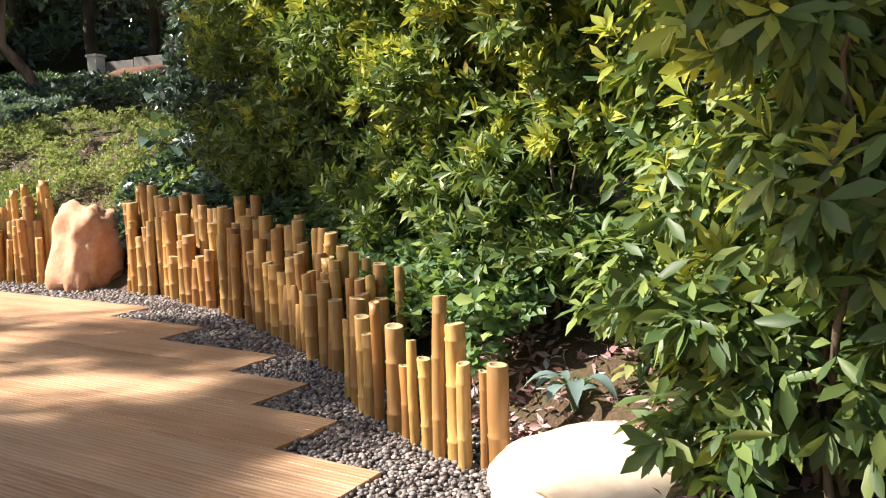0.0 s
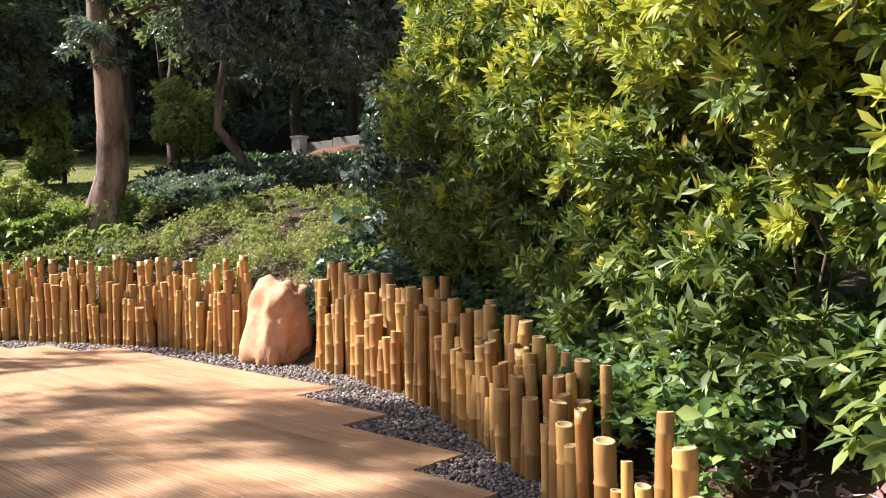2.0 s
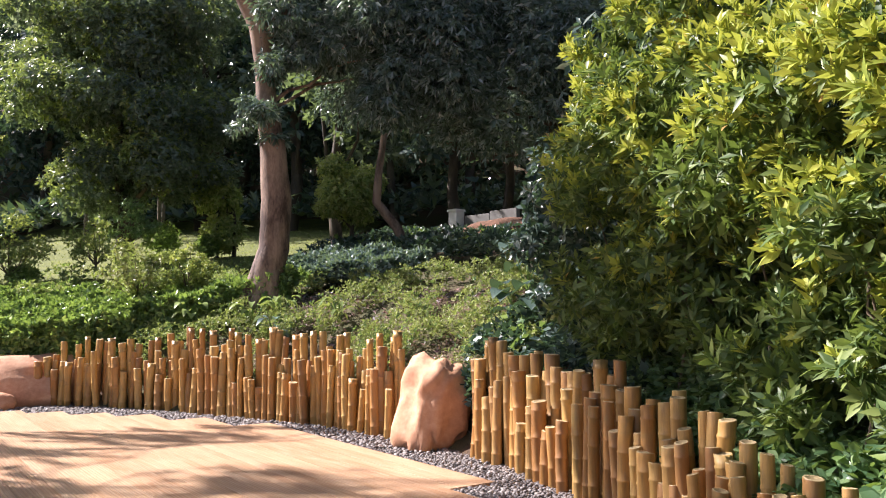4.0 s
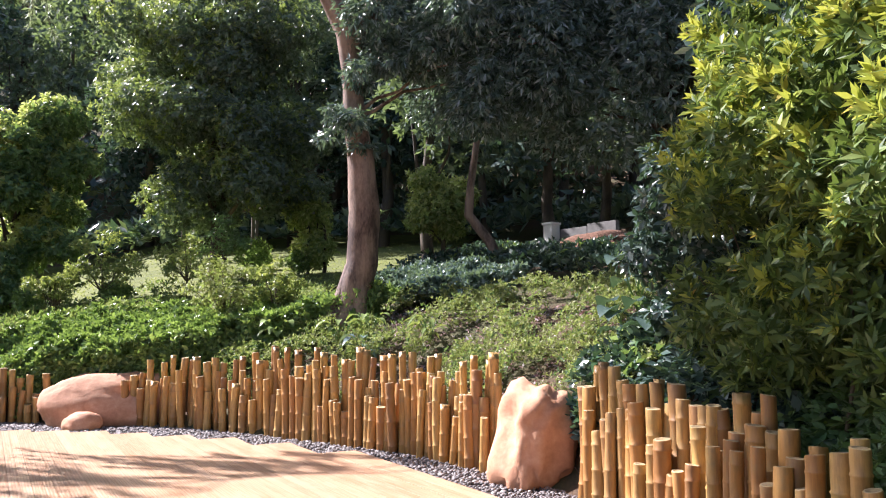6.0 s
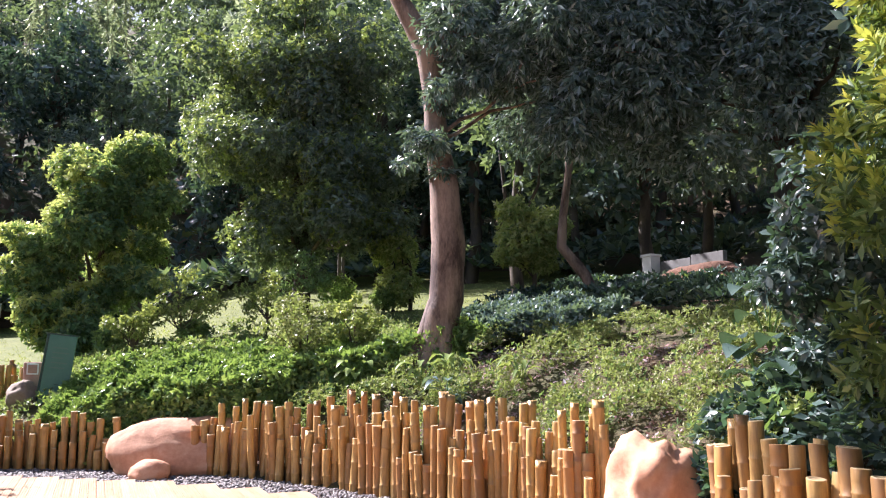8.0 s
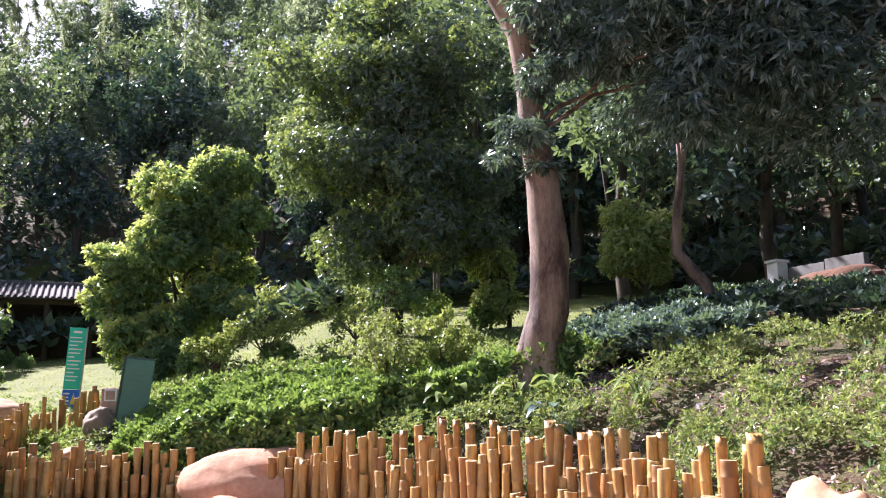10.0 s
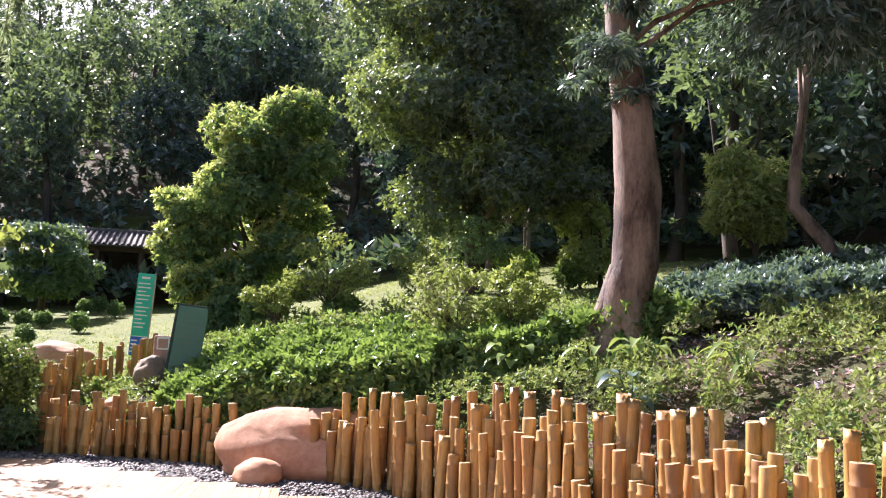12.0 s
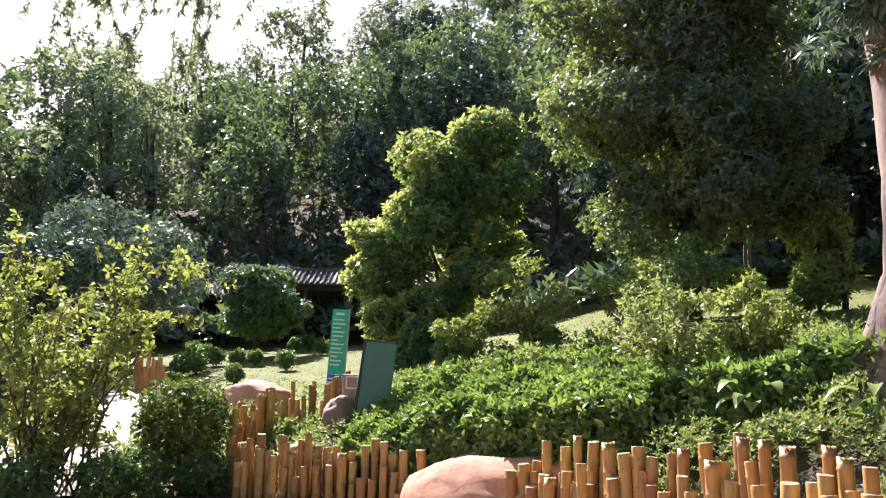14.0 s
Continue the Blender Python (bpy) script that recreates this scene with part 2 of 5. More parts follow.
TIMBER = make_plain("dark_timber", (0.03, 0.02, 0.015), (0.09, 0.06, 0.04), 0.75, 9, 0.3)
CLAY = make_plain("pink_clay", (0.36, 0.2, 0.15), (0.5, 0.32, 0.25), 0.8, 8, 0.2)


# ---------------------------------------------------------------- mesh tools
def quick_mesh(name, verts, faces, mats, index=None, smooth=False):
    """A mesh from arrays; faces is an (n, 3) or (n, 4) array."""
    verts = np.asarray(verts, dtype=np.float32)
    faces = np.asarray(faces, dtype=np.int32)
    me = bpy.data.meshes.new(name)
    n, k = faces.shape
    me.vertices.add(len(verts))
    me.vertices.foreach_set("co", verts.ravel())
    me.loops.add(n * k)
    me.loops.foreach_set("vertex_index", faces.ravel())
    me.polygons.add(n)
    me.polygons.foreach_set("loop_start", np.arange(0, n * k, k, dtype=np.int32))
    for m in mats:
        me.materials.append(m)
    if index is not None:
        me.polygons.foreach_set("material_index", np.asarray(index, dtype=np.int32))
    if smooth:
        me.polygons.foreach_set("use_smooth", np.ones(n, dtype=bool))
    me.update(calc_edges=True)
    me.validate()
    return me


def bm_mesh(name, bm, material, smooth=False):
    me = bpy.data.meshes.new(name)
    if smooth:
        for f in bm.faces:
            f.smooth = True
    bm.to_mesh(me)
    bm.free()
    for m in material if isinstance(material, (list, tuple)) else (material,):
        me.materials.append(m)
    return me


def part(name, data, parent, label="", place=None):
    ob = new(name, data)
    ob.parent = parent
    if place is not None:
        ob.matrix_basis = place
    if label:
        ob["label"] = label
    return ob


def thing(name, label, category, at=(0, 0, 0), turn=0.0, group="", kind=""):
    ob = new(name)
    ob.matrix_basis = pose(*at, 0, 0, turn)
    ob.empty_display_size = 0.1
    return tagged(ob, label, category, group, kind)


def box(bm, size, at=(0, 0, 0), turn=(0, 0, 0), bevel=0.0):
    m = pose(*at, *turn) @ Matrix.Diagonal((*size, 1))
    made = bmesh.ops.create_cube(bm, size=1, matrix=m)
    if bevel:
        edges = list({e for v in made["verts"] for e in v.link_edges})
        bmesh.ops.bevel(bm, geom=edges, offset=bevel, segments=2, affect="EDGES", profile=0.6)


def box_mesh(name, size, material, bevel=0.006):
    bm = bmesh.new()
    box(bm, size, bevel=bevel)
    return bm_mesh(name, bm, material)


def lathe(name, profile, material, sides=16, smooth=True, smooth_ends=False):
    """A turned shape from (radius, height) pairs."""
    verts, faces = [], []
    for r, z in profile:
        for i in range(sides):
            a = 2 * math.pi * i / sides
            verts.append((r * math.cos(a), r * math.sin(a), z))
    for j in range(len(profile) - 1):
        for i in range(sides):
            k = (i + 1) % sides
            faces.append((j * sides + i, j * sides + k, (j + 1) * sides + k, (j + 1) * sides + i))
    return quick_mesh(name, verts, faces, [material], smooth=smooth)


def tube_arrays(pts, radii, sides=8, knots=0.0, rng=None):
    pts = np.asarray(pts, float)
    n = len(pts)
    tang = np.gradient(pts, axis=0)
    tang /= np.linalg.norm(tang, axis=1)[:, None] + 1e-9
    ref = np.array([0.31, 0.95, 0.05])
    u = np.cross(tang, ref)
    u /= np.linalg.norm(u, axis=1)[:, None] + 1e-9
    w = np.cross(tang, u)
    a = np.arange(sides) * 2 * math.pi / sides
    rad = np.asarray(radii, float)[:, None] * np.ones((1, sides))
    if knots:
        rad = rad * (1 + knots * rng.standard_normal((n, sides)) * 0.5)
    v = pts[:, None, :] + rad[..., None] * (np.cos(a)[None, :, None] * u[:, None, :] + np.sin(a)[None, :, None] * w[:, None, :])
    f = []
    for j in range(n - 1):
        for i in range(sides):
            k = (i + 1) % sides
            f.append((j * sides + i, j * sides + k, (j + 1) * sides + k, (j + 1) * sides + i))
    return v.reshape(-1, 3), np.array(f)


def tubes_mesh(name, tubes, material):
    vs, fs, base = [], [], 0
    for v, f in tubes:
        vs.append(v)
        fs.append(f + base)
        base += len(v)
    return quick_mesh(name, np.concatenate(vs), np.concatenate(fs), [material], smooth=True)


def bend(a, b, n, sag, rng, jitter=0.05):
    """A crooked line from a to b."""
    a, b = np.asarray(a, float), np.asarray(b, float)
    t = np.linspace(0, 1, n)[:, None]
    p = a + (b - a) * t
    p += np.array(sag)[None, :] * (np.sin(math.pi * t))
    j = rng.standard_normal((n, 3)) * jitter * np.linalg.norm(b - a)
    j[0] = j[-1] = 0
    return p + j


# ---------------------------------------------------------------- foliage tools
def unit(v):
    return v / (np.linalg.norm(v, axis=-1, keepdims=True) + 1e-9)


def leaf_arrays(p, d, n, length, width, fine=True, curl=0.12):
    """Folded leaves from base points, directions, normals, lengths and widths."""
    d = unit(d)
    s = unit(np.cross(d, n))
    n = np.cross(s, d)
    length, width = length[:, None], width[:, None]
    m = len(p)
    if fine == 2:
        left = p + d * length * 0.5 + s * width * 0.5 + n * width * 0.12
        right = p + d * length * 0.5 - s * width * 0.5 + n * width * 0.12
        mid = p + d * length * 0.5 - n * width * 0.08 + n * length * curl * 0.25
        v = np.stack([p, left, p + d * length - n * length * curl, right, mid], 1).reshape(-1, 3)
        q = np.array([(0, 1, 4), (1, 2, 4), (2, 3, 4), (3, 0, 4)])
        f = (np.arange(m)[:, None, None] * 5 + q[None]).reshape(-1, 3)
    elif fine:
        mid = p + d * length * 0.52 - n * width * 0.10 + n * length * curl * 0.25
        a = [p + d * length * q + s * width * w + n * (width * 0.12 - length * c) for q, w, c in ((0.33, 0.34, 0), (0.68, 0.5, curl * 0.3), (0.68, -0.5, curl * 0.3), (0.33, -0.34, 0))]
        tip = p + d * length - n * length * curl
        v = np.stack([p, a[0], a[1], tip, a[2], a[3], mid], 1).reshape(-1, 3)
        q = np.array([(0, 1, 6), (1, 2, 6), (2, 3, 6), (3, 4, 6), (4, 5, 6), (5, 0, 6)])
        f = (np.arange(m)[:, None, None] * 7 + q[None]).reshape(-1, 3)
    else:
        left = p + d * length * 0.45 + s * width * 0.5
        right = p + d * length * 0.45 - s * width * 0.5
        tip = p + d * length - n * length * curl
        v = np.stack([p, left, tip, right], 1).reshape(-1, 3)
        q = np.array([(0, 1, 2), (0, 2, 3)])
        f = (np.arange(m)[:, None, None] * 4 + q[None]).reshape(-1, 3)
    return v, f


def whorls(rng, tips, axes, k, length, width, splay=(35, 80), droop=0.0, fine=True, curl=0.12, spread=0.3):
    """k leaves round every tip."""
    m = len(tips)
    ax = unit(axes)
    ref = unit(rng.standard_normal((m, 3)))
    u = unit(np.cross(ax, ref))
    w = np.cross(ax, u)
    az = (np.arange(k)[None, :] / k + rng.random((m, 1))) * 2 * math.pi + rng.standard_normal((m, k)) * 0.35
    sp = np.radians(rng.uniform(splay[0], splay[1], (m, k)))
    rad = np.cos(az)[..., None] * u[:, None] + np.sin(az)[..., None] * w[:, None]
    d = np.cos(sp)[..., None] * ax[:, None] + np.sin(sp)[..., None] * rad
    d[..., 2] -= droop
    ln = length * rng.uniform(0.6, 1.2, (m, k))
    p = tips[:, None] - ax[:, None] * (rng.random((m, k)) * length * spread)[..., None]
    nrm = ax[:, None] + rng.standard_normal((m, k, 3)) * 0.5
    return leaf_arrays(p.reshape(-1, 3), d.reshape(-1, 3), nrm.reshape(-1, 3), ln.ravel(), (ln * width / length * rng.uniform(0.8, 1.2, (m, k))).ravel(), fine, curl)


def shell(rng, blobs, n, inner=0.2, up=0.5, low=-1.0):
    """Tips and axes over a heap of ellipsoids (centre x y z, radii x y z)."""
    blobs = np.asarray(blobs, float)
    area = (blobs[:, 3] * blobs[:, 4] + blobs[:, 4] * blobs[:, 5] + blobs[:, 3] * blobs[:, 5])
    pick = rng.choice(len(blobs), int(n * 1.8), p=area / area.sum())
    d = unit(rng.standard_normal((len(pick), 3)))
    u = np.where(rng.random(len(pick)) < inner, rng.uniform(0.35, 0.85, len(pick)), 0.72 + 0.46 * rng.random(len(pick)) ** 1.3)
    p = blobs[pick, :3] + d * u[:, None] * blobs[pick, 3:]
    keep = np.ones(len(p), bool)
    for i, b in enumerate(blobs):
        q = ((p - b[:3]) / b[3:])
        keep &= ~(((q ** 2).sum(1) < 0.45) & (pick != i))
    keep &= d[:, 2] > low
    p, d = p[keep][:n], d[keep][:n]
    ax = d.copy()
    ax[:, 2] += up
    return p, unit(ax)


def clumps(rng, centre, radii, m, size=0.36, low=-0.6):
    """Smaller ellipsoids gathered into a crown with an uneven outline."""
    out = []
    centre, radii = np.asarray(centre, float), np.asarray(radii, float)
    while len(out) < m:
        d = unit(rng.standard_normal(3))
        if d[2] < low:
            continue
        c = centre + d * radii * rng.uniform(0.35, 0.85)
        r = radii.mean() * size * rng.uniform(0.6, 1.35)
        out.append((*c, r * rng.uniform(0.9, 1.25), r * rng.uniform(0.9, 1.25), r * rng.uniform(0.65, 0.95)))
    return np.array(out)


def joined(pairs):
    vs, fs, base = [], [], 0
    for v, f in pairs:
        vs.append(v)
        fs.append(f + base)
        base += len(v)
    return np.concatenate(vs), np.concatenate(fs)


def leaves_mesh(name, pairs, mats):
    """One mesh out of leaf arrays, each with its own material."""
    v, f = joined(pairs)
    idx = np.concatenate([np.full(len(p[1]), i) for i, p in enumerate(pairs)]) if len(mats) > 1 else None
    return quick_mesh(name, v, f, mats, idx)


# ---------------------------------------------------------------- the lie of the land
CENTRE = (-7.5, 2.0)
TH = (-180, -20, 11.8, 28, 39.3, 62.4, 73.9, 93.3, 106, 116.3, 129, 142.7, 180)
RF = (9.0, 8.6, 8.3, 7.81, 7.85, 8.11, 8.27, 8.61, 9.05, 9.48, 9.85, 10.05, 9.0)


def bearing(x, y):
    return math.degrees(math.atan2(y - CENTRE[1], x - CENTRE[0])), math.hypot(x - CENTRE[0], y - CENTRE[1])


def edge_point(th, out=0.0):
    """A point of the fence line at that bearing, or out metres behind it."""
    r = float(np.interp(th, TH, RF)) + out
    return CENTRE[0] + r * math.cos(radians(th)), CENTRE[1] + r * math.sin(radians(th))


def ground_z(x, y):
    th, r = bearing(x, y)
    d = r - float(np.interp(th, TH, RF))
    if d <= 0.1:
        return -0.03
    th = th if th > -90 else th + 360
    g = float(np.interp(th, (-90, -30, 0, 30, 60, 125, 136, 143, 150, 165, 185, 270), (0, 0, 0.3, 0.5, 1, 1, 0.75, 0.36, 0.3, 0.22, 0.1, 0)))
    hill = float(np.interp(th, (-90, 10, 40, 90, 158, 172, 200, 250), (0, 0, 0.5, 1, 1.05, 0.68, 0.68, 0)))
    s = min(1, (d - 0.1) / 0.5)
    s = s * s * (3 - 2 * s)
    rise = float(np.interp(th, (-90, -30, 0, 30, 60, 135, 150, 165, 190, 230), (0, 0, 0.3, 0.5, 1, 1, 0.72, 0.6, 0.4, 0)))
    z = g * (0.45 * s + 0.59 * min(d - 0.1, 2.1)) + rise * 0.16 * min(max(d - 2.2, 0), 28)
    return -0.03 * (1 - s) + z + 0.62 * max(min(d, 110) - 31, 0) * hill


def scatter(rng, n, th0, th1, d0, d1, power=1.0):
    """Points on the land behind the fence line."""
    th = rng.uniform(th0, th1, n)
    d = d0 + (d1 - d0) * rng.random(n) ** power
    out = np.empty((n, 3))
    for i in range(n):
        x, y = edge_point(th[i], d[i])
        out[i] = x, y, ground_z(x, y)
    return out


def make_ground():
    radii = [0, 4, 7, 8, 8.4, 8.8, 9.2, 9.6, 10, 10.4, 10.8, 11.3, 12, 13, 14.5, 16, 18, 20, 23, 26, 30, 35, 40, 50, 60, 75, 90, 110, 140, 200, 400, 1200]
    step = 2
    verts, faces = [], []
    ths = list(range(-180, 180, step))
    for r in radii:
        for a in ths:
            x, y = CENTRE[0] + r * math.cos(radians(a)), CENTRE[1] + r * math.sin(radians(a))
            verts.append((x, y, ground_z(x, y) + (0.05 * noise.noise((x * 0.8, y * 0.8, 0)) if r > 10.5 else 0) - (0.06 if r < 8.5 else 0)))
    n = len(ths)
    for j in range(len(radii) - 1):
        for i in range(n):
            k = (i + 1) % n
            faces.append((j * n + i, (j + 1) * n + i, (j + 1) * n + k, j * n + k))
    tagged(new("ground", quick_mesh("ground", verts, faces, [SOIL], smooth=True)), "brown soil with leaf litter and moss rising behind the fence", "ground", kind="structure")


make_ground()


def sheet(name, th0, th1, d0, d1, lift, material, label, category, n=40, m=12):
    """A sheet that follows the land."""
    verts, faces = [], []
    for i in range(n + 1):
        for j in range(m + 1):
            th = th0 + (th1 - th0) * i / n
            d = d0 + (d1 - d0) * (j / m) ** 1.3
            x, y = edge_point(th, d)
            verts.append((x, y, ground_z(x, y) + lift))
    for i in range(n):
        for j in range(m):
            a = i * (m + 1) + j
            faces.append((a, a + 1, a + m + 2, a + m + 1))
    return tagged(new(name, quick_mesh(name, verts, faces, [material], smooth=True)), label, category, kind="structure")


sheet("lawn", 112, 190, 2.1, 40, 0.06, LAWN, "sunlit yellow-green lawn sloping gently up to the trees", "lawn")

# ---------------------------------------------------------------- deck, gravel
ALONG, ACROSS = (0.885, -0.466), (0.466, 0.885)
STRIP = 0.495
RIGHT_END = {4: -6.18, 3: -4.9, 2: -3.6, 1: -2.9, 0: -2.26, -1: -1.62, -2: -1.05, -3: -0.5, -4: 0.1, -5: 0.6, -6: 1.1}
LEFT_END = {4: -11.0, 3: -12.1, 2: -13.0, 1: -13.6, 0: -14.2, -1: -14.7, -2: -15.05, -3: -15.4, -4: -15.8, -5: -16.1, -6: -16.4}


def strip_ends(k):
    return LEFT_END.get(k, -16.8), RIGHT_END.get(k, min(1.6 + 0.3 * (-7 - k), 3.0))


def on_deck(x, y):
    a, c = x * ALONG[0] + y * ALONG[1], x * ACROSS[0] + y * ACROSS[1]
    k = math.floor((c - 3.26) / STRIP)
    if k > 4 or k < -22:
        return False
    lo, hi = strip_ends(k)
    return lo < a < hi


def board_mesh(length, width, seed):
    """A board with softened upper edges, its grain from its own piece of wood."""
    off, h, e = seed * 3.7, 0.045, 0.0006
    x0, x1 = off, off + length
    w = width / 2
    ring = [(-w, 0), (-w, h - e), (-w + e, h), (w - e, h), (w, h - e), (w, 0)]
    verts = [(x, y + off * 0.3, z) for x in (x0, x1) for y, z in ring]
    faces = [(i, i + 1, i + 7, i + 6) for i in range(5)] + [(5, 0, 6, 11)]
    me = bpy.data.meshes.new("board")
    me.from_pydata(verts, [], faces + [(5, 4, 3, 2, 1, 0), (6, 7, 8, 9, 10, 11)])
    me.materials.append(DECK)
    return me, off


def make_deck_boards():
    rng = np.random.default_rng(4)
    turn = math.degrees(math.atan2(ALONG[1], ALONG[0]))
    deck = thing("deck", "orange-brown wooden boards laid in stepped strips beside dark gravel", "deck", kind="structure")
    for k in range(-22, 5):
        lo, hi = strip_ends(k)
        for i in range(5):
            c = 3.26 + STRIP * (k + (i + 0.5) / 5)
            a = lo
            wide = STRIP / 5 - 0.0035
            me, off = board_mesh(hi - lo + rng.uniform(-0.006, 0.006), wide, rng.uniform(0, 9))
            x, y = a * ALONG[0] + c * ACROSS[0], a * ALONG[1] + c * ACROSS[1]
            m = pose(x, y, -0.022 + rng.uniform(-0.0015, 0.0015), 0, 0, turn) @ pose(-off, -off * 0.3, 0)
            part("board", me, deck, place=m)


sheet("gravel_bed", 2, 150, -3.2, 0.09, 0.022, GRAVEL_BED, "bed of dark grey gravel between the deck and the fence", "gravel", 90, 8)


def make_pebbles():
    rng = np.random.default_rng(7)
    ico = bmesh.new()
    bmesh.ops.create_icosphere(ico, subdivisions=1, radius=1)
    bv = np.array([v.co[:] for v in ico.verts])
    bf = np.array([[v.index for v in f.verts] for f in ico.faces])
    ico.free()
    pts = []
    for th0, th1, dens, r in ((8, 34, 1900, 0.0125), (34, 64, 1100, 0.0155), (64, 118, 520, 0.021), (118, 147, 620, 0.021)):
        area = radians(th1 - th0) * 8.6 * 1.9
        n = int(area * dens)
        th = rng.uniform(th0, th1, n)
        d = rng.uniform(-1.6, 0.12, n)
        for a, b in zip(th, d):
            x, y = edge_point(a, b)
            if not on_deck(x, y):
                pts.append((x, y, r))
    pts = np.array(pts)
    n = len(pts)
    sc = pts[:, 2:3] * rng.uniform(0.6, 1.5, (n, 1)) * np.stack([rng.uniform(0.8, 1.5, n), rng.uniform(0.7, 1.1, n), rng.uniform(0.5, 0.9, n)], 1)
    ang = rng.uniform(0, 2 * math.pi, n)
    v = bv[None] * sc[:, None]
    x = v[..., 0] * np.cos(ang)[:, None] - v[..., 1] * np.sin(ang)[:, None]
    y = v[..., 0] * np.sin(ang)[:, None] + v[..., 1] * np.cos(ang)[:, None]
    v = np.stack([x + pts[:, 0:1], y + pts[:, 1:2], v[..., 2] + rng.uniform(-0.004, 0.012, (n, 1))], 2).reshape(-1, 3)
    f = (np.arange(n)[:, None, None] * len(bv) + bf[None]).reshape(-1, 3)
    tagged(new("gravel", quick_mesh("gravel", v, f, [PEBBLE], smooth=True)), "loose dark grey pebbles between the deck and the bamboo fence", "gravel", kind="stuff")


make_pebbles()


# ---------------------------------------------------------------- bamboo fence
def post_mesh(height, r, seed):
    rng = np.random.default_rng(seed)
    sides = 10
    prof = [(r * 1.02, -0.12)]
    z = rng.uniform(0.05, 0.2)
    while z < height - 0.04:
        prof += [(r * 0.985, z - 0.014), (r * 1.075, z - 0.004), (r * 1.06, z + 0.004), (r * 0.97, z + 0.012), (r, z + 0.07)]
        z += rng.uniform(0.19, 0.32)
    prof += [(r * 0.985, height - 0.004), (r * 0.95, height)]
    outer = len(prof)
    prof += [(r * 0.74, height + 0.001), (r * 0.70, height - 0.002), (0.001, height - 0.003)]
    bow = rng.uniform(-0.012, 0.012, 2)
    slant = rng.uniform(-0.12, 0.12, 2)
    verts, faces, idx = [], [], []
    for rr, zz in prof:
        q = max(zz, 0) / height
        for i in range(sides):
            a = 2 * math.pi * i / sides
            c, s = math.cos(a), math.sin(a)
            tilt = (slant[0] * c + slant[1] * s) * rr if zz > height - 0.05 else 0
            verts.append((rr * c + bow[0] * math.sin(3 * q), rr * s + bow[1] * math.sin(3 * q), zz + tilt))
    for j in range(len(prof) - 1):
        for i in range(sides):
            k = (i + 1) % sides
            faces.append((j * sides + i, j * sides + k, (j + 1) * sides + k, (j + 1) * sides + i))
            idx.append(0 if j < outer - 1 else (1 if j == outer - 1 else 2))
    return quick_mesh("bamboo_post", verts, faces, [BAMBOO, BAMBOO_CUT, BAMBOO_HOLLOW], idx, smooth=True)


POSTS = {}


def add_post(fence, x, y, height, r, rng, lean=1.6, follow=False):
    h = max(0.2, round(height * 10) / 10)
    key = (h, int(rng.integers(0, 3)))
    if key not in POSTS:
        POSTS[key] = post_mesh(h, 0.05, int(h * 100) + key[1])
    z = max(0.0, ground_z(x, y))
    k = r / 0.05
    m = pose(x, y, z if z < 0.1 or follow else 0.0, rng.normal(0, lean), rng.normal(0, lean), rng.uniform(0, 360)) @ Matrix.Diagonal((k, k, height / h, 1))
    part("bamboo_post", POSTS[key], fence, place=m)


def fence_run(th0, th1, high, seed, label, group, thick=(0.043, 0.066), pack=(0.36, 0.66)):
    """Posts in three staggered rows along the curved line, the front ones shorter."""
    rng = np.random.default_rng(seed)
    fence = thing("bamboo_fence", label, "fence", group=group)
    th, row = th0, 0
    while th < th1:
        top = float(np.interp(th, *high))
        r = rng.uniform(*thick) * (float(np.interp(th, (22, 32, 46), (0.68, 0.76, 1))))
        row = (row + int(rng.choice([1, 1, 2]))) % 3
        off = (0.0, 0.085, 0.17)[row] + rng.uniform(-0.015, 0.015)
        h = top * (rng.uniform(0.38, 0.85), rng.uniform(0.64, 0.96), rng.uniform(0.84, 1.07))[row]
        x, y = edge_point(th, off)
        add_post(fence, x, y, h, r, rng)
        th += math.degrees((r * 2 * rng.uniform(*pack)) / 8.5)
    return fence


HIGH_1 = ((11, 20, 28, 38, 48, 62), (0.62, 0.68, 0.80, 1.0, 1.08, 1.14))
HIGH_2 = ((71, 80, 95, 108, 113, 119), (1.15, 1.15, 1.19, 1.19, 1.06, 0.82))
HIGH_3 = ((127, 132, 143), (0.72, 0.82, 0.86))
near_fence = fence_run(22.5, 61.5, HIGH_1, 11, "low palisade of upright yellow bamboo posts of uneven height", "bamboo palisade", (0.046, 0.074), (0.44, 0.74))
fence_run(72, 118.8, HIGH_2, 12, "tall palisade of upright yellow bamboo posts between two boulders", "bamboo palisade")
fence_run(126.8, 143.2, HIGH_3, 13, "palisade of brownish bamboo posts beside the long boulder", "bamboo palisade")


def near_posts():
    """The sparse stout posts at the end of the run."""
    rng = np.random.default_rng(21)
    rows = ((0.62, 3.69, 0.50, 0.064), (0.545, 3.72, 0.46, 0.028), (0.46, 3.74, 0.49, 0.043), (0.42, 3.83, 0.66, 0.062), (0.335, 3.86, 0.78, 0.044),
            (0.27, 3.97, 0.46, 0.046), (0.20, 4.06, 0.53, 0.034), (0.15, 4.14, 0.38, 0.042), (0.08, 4.26, 0.56, 0.066), (-0.03, 4.42, 0.66, 0.038),
            (-0.09, 4.50, 0.47, 0.054), (-0.13, 4.58, 0.55, 0.058), (-0.19, 4.72, 0.63, 0.062), (-0.27, 4.86, 0.48, 0.046))
    for x, y, h, r in rows:
        add_post(near_fence, x, y, h, r * 0.78, rng, 0.8)


near_posts()


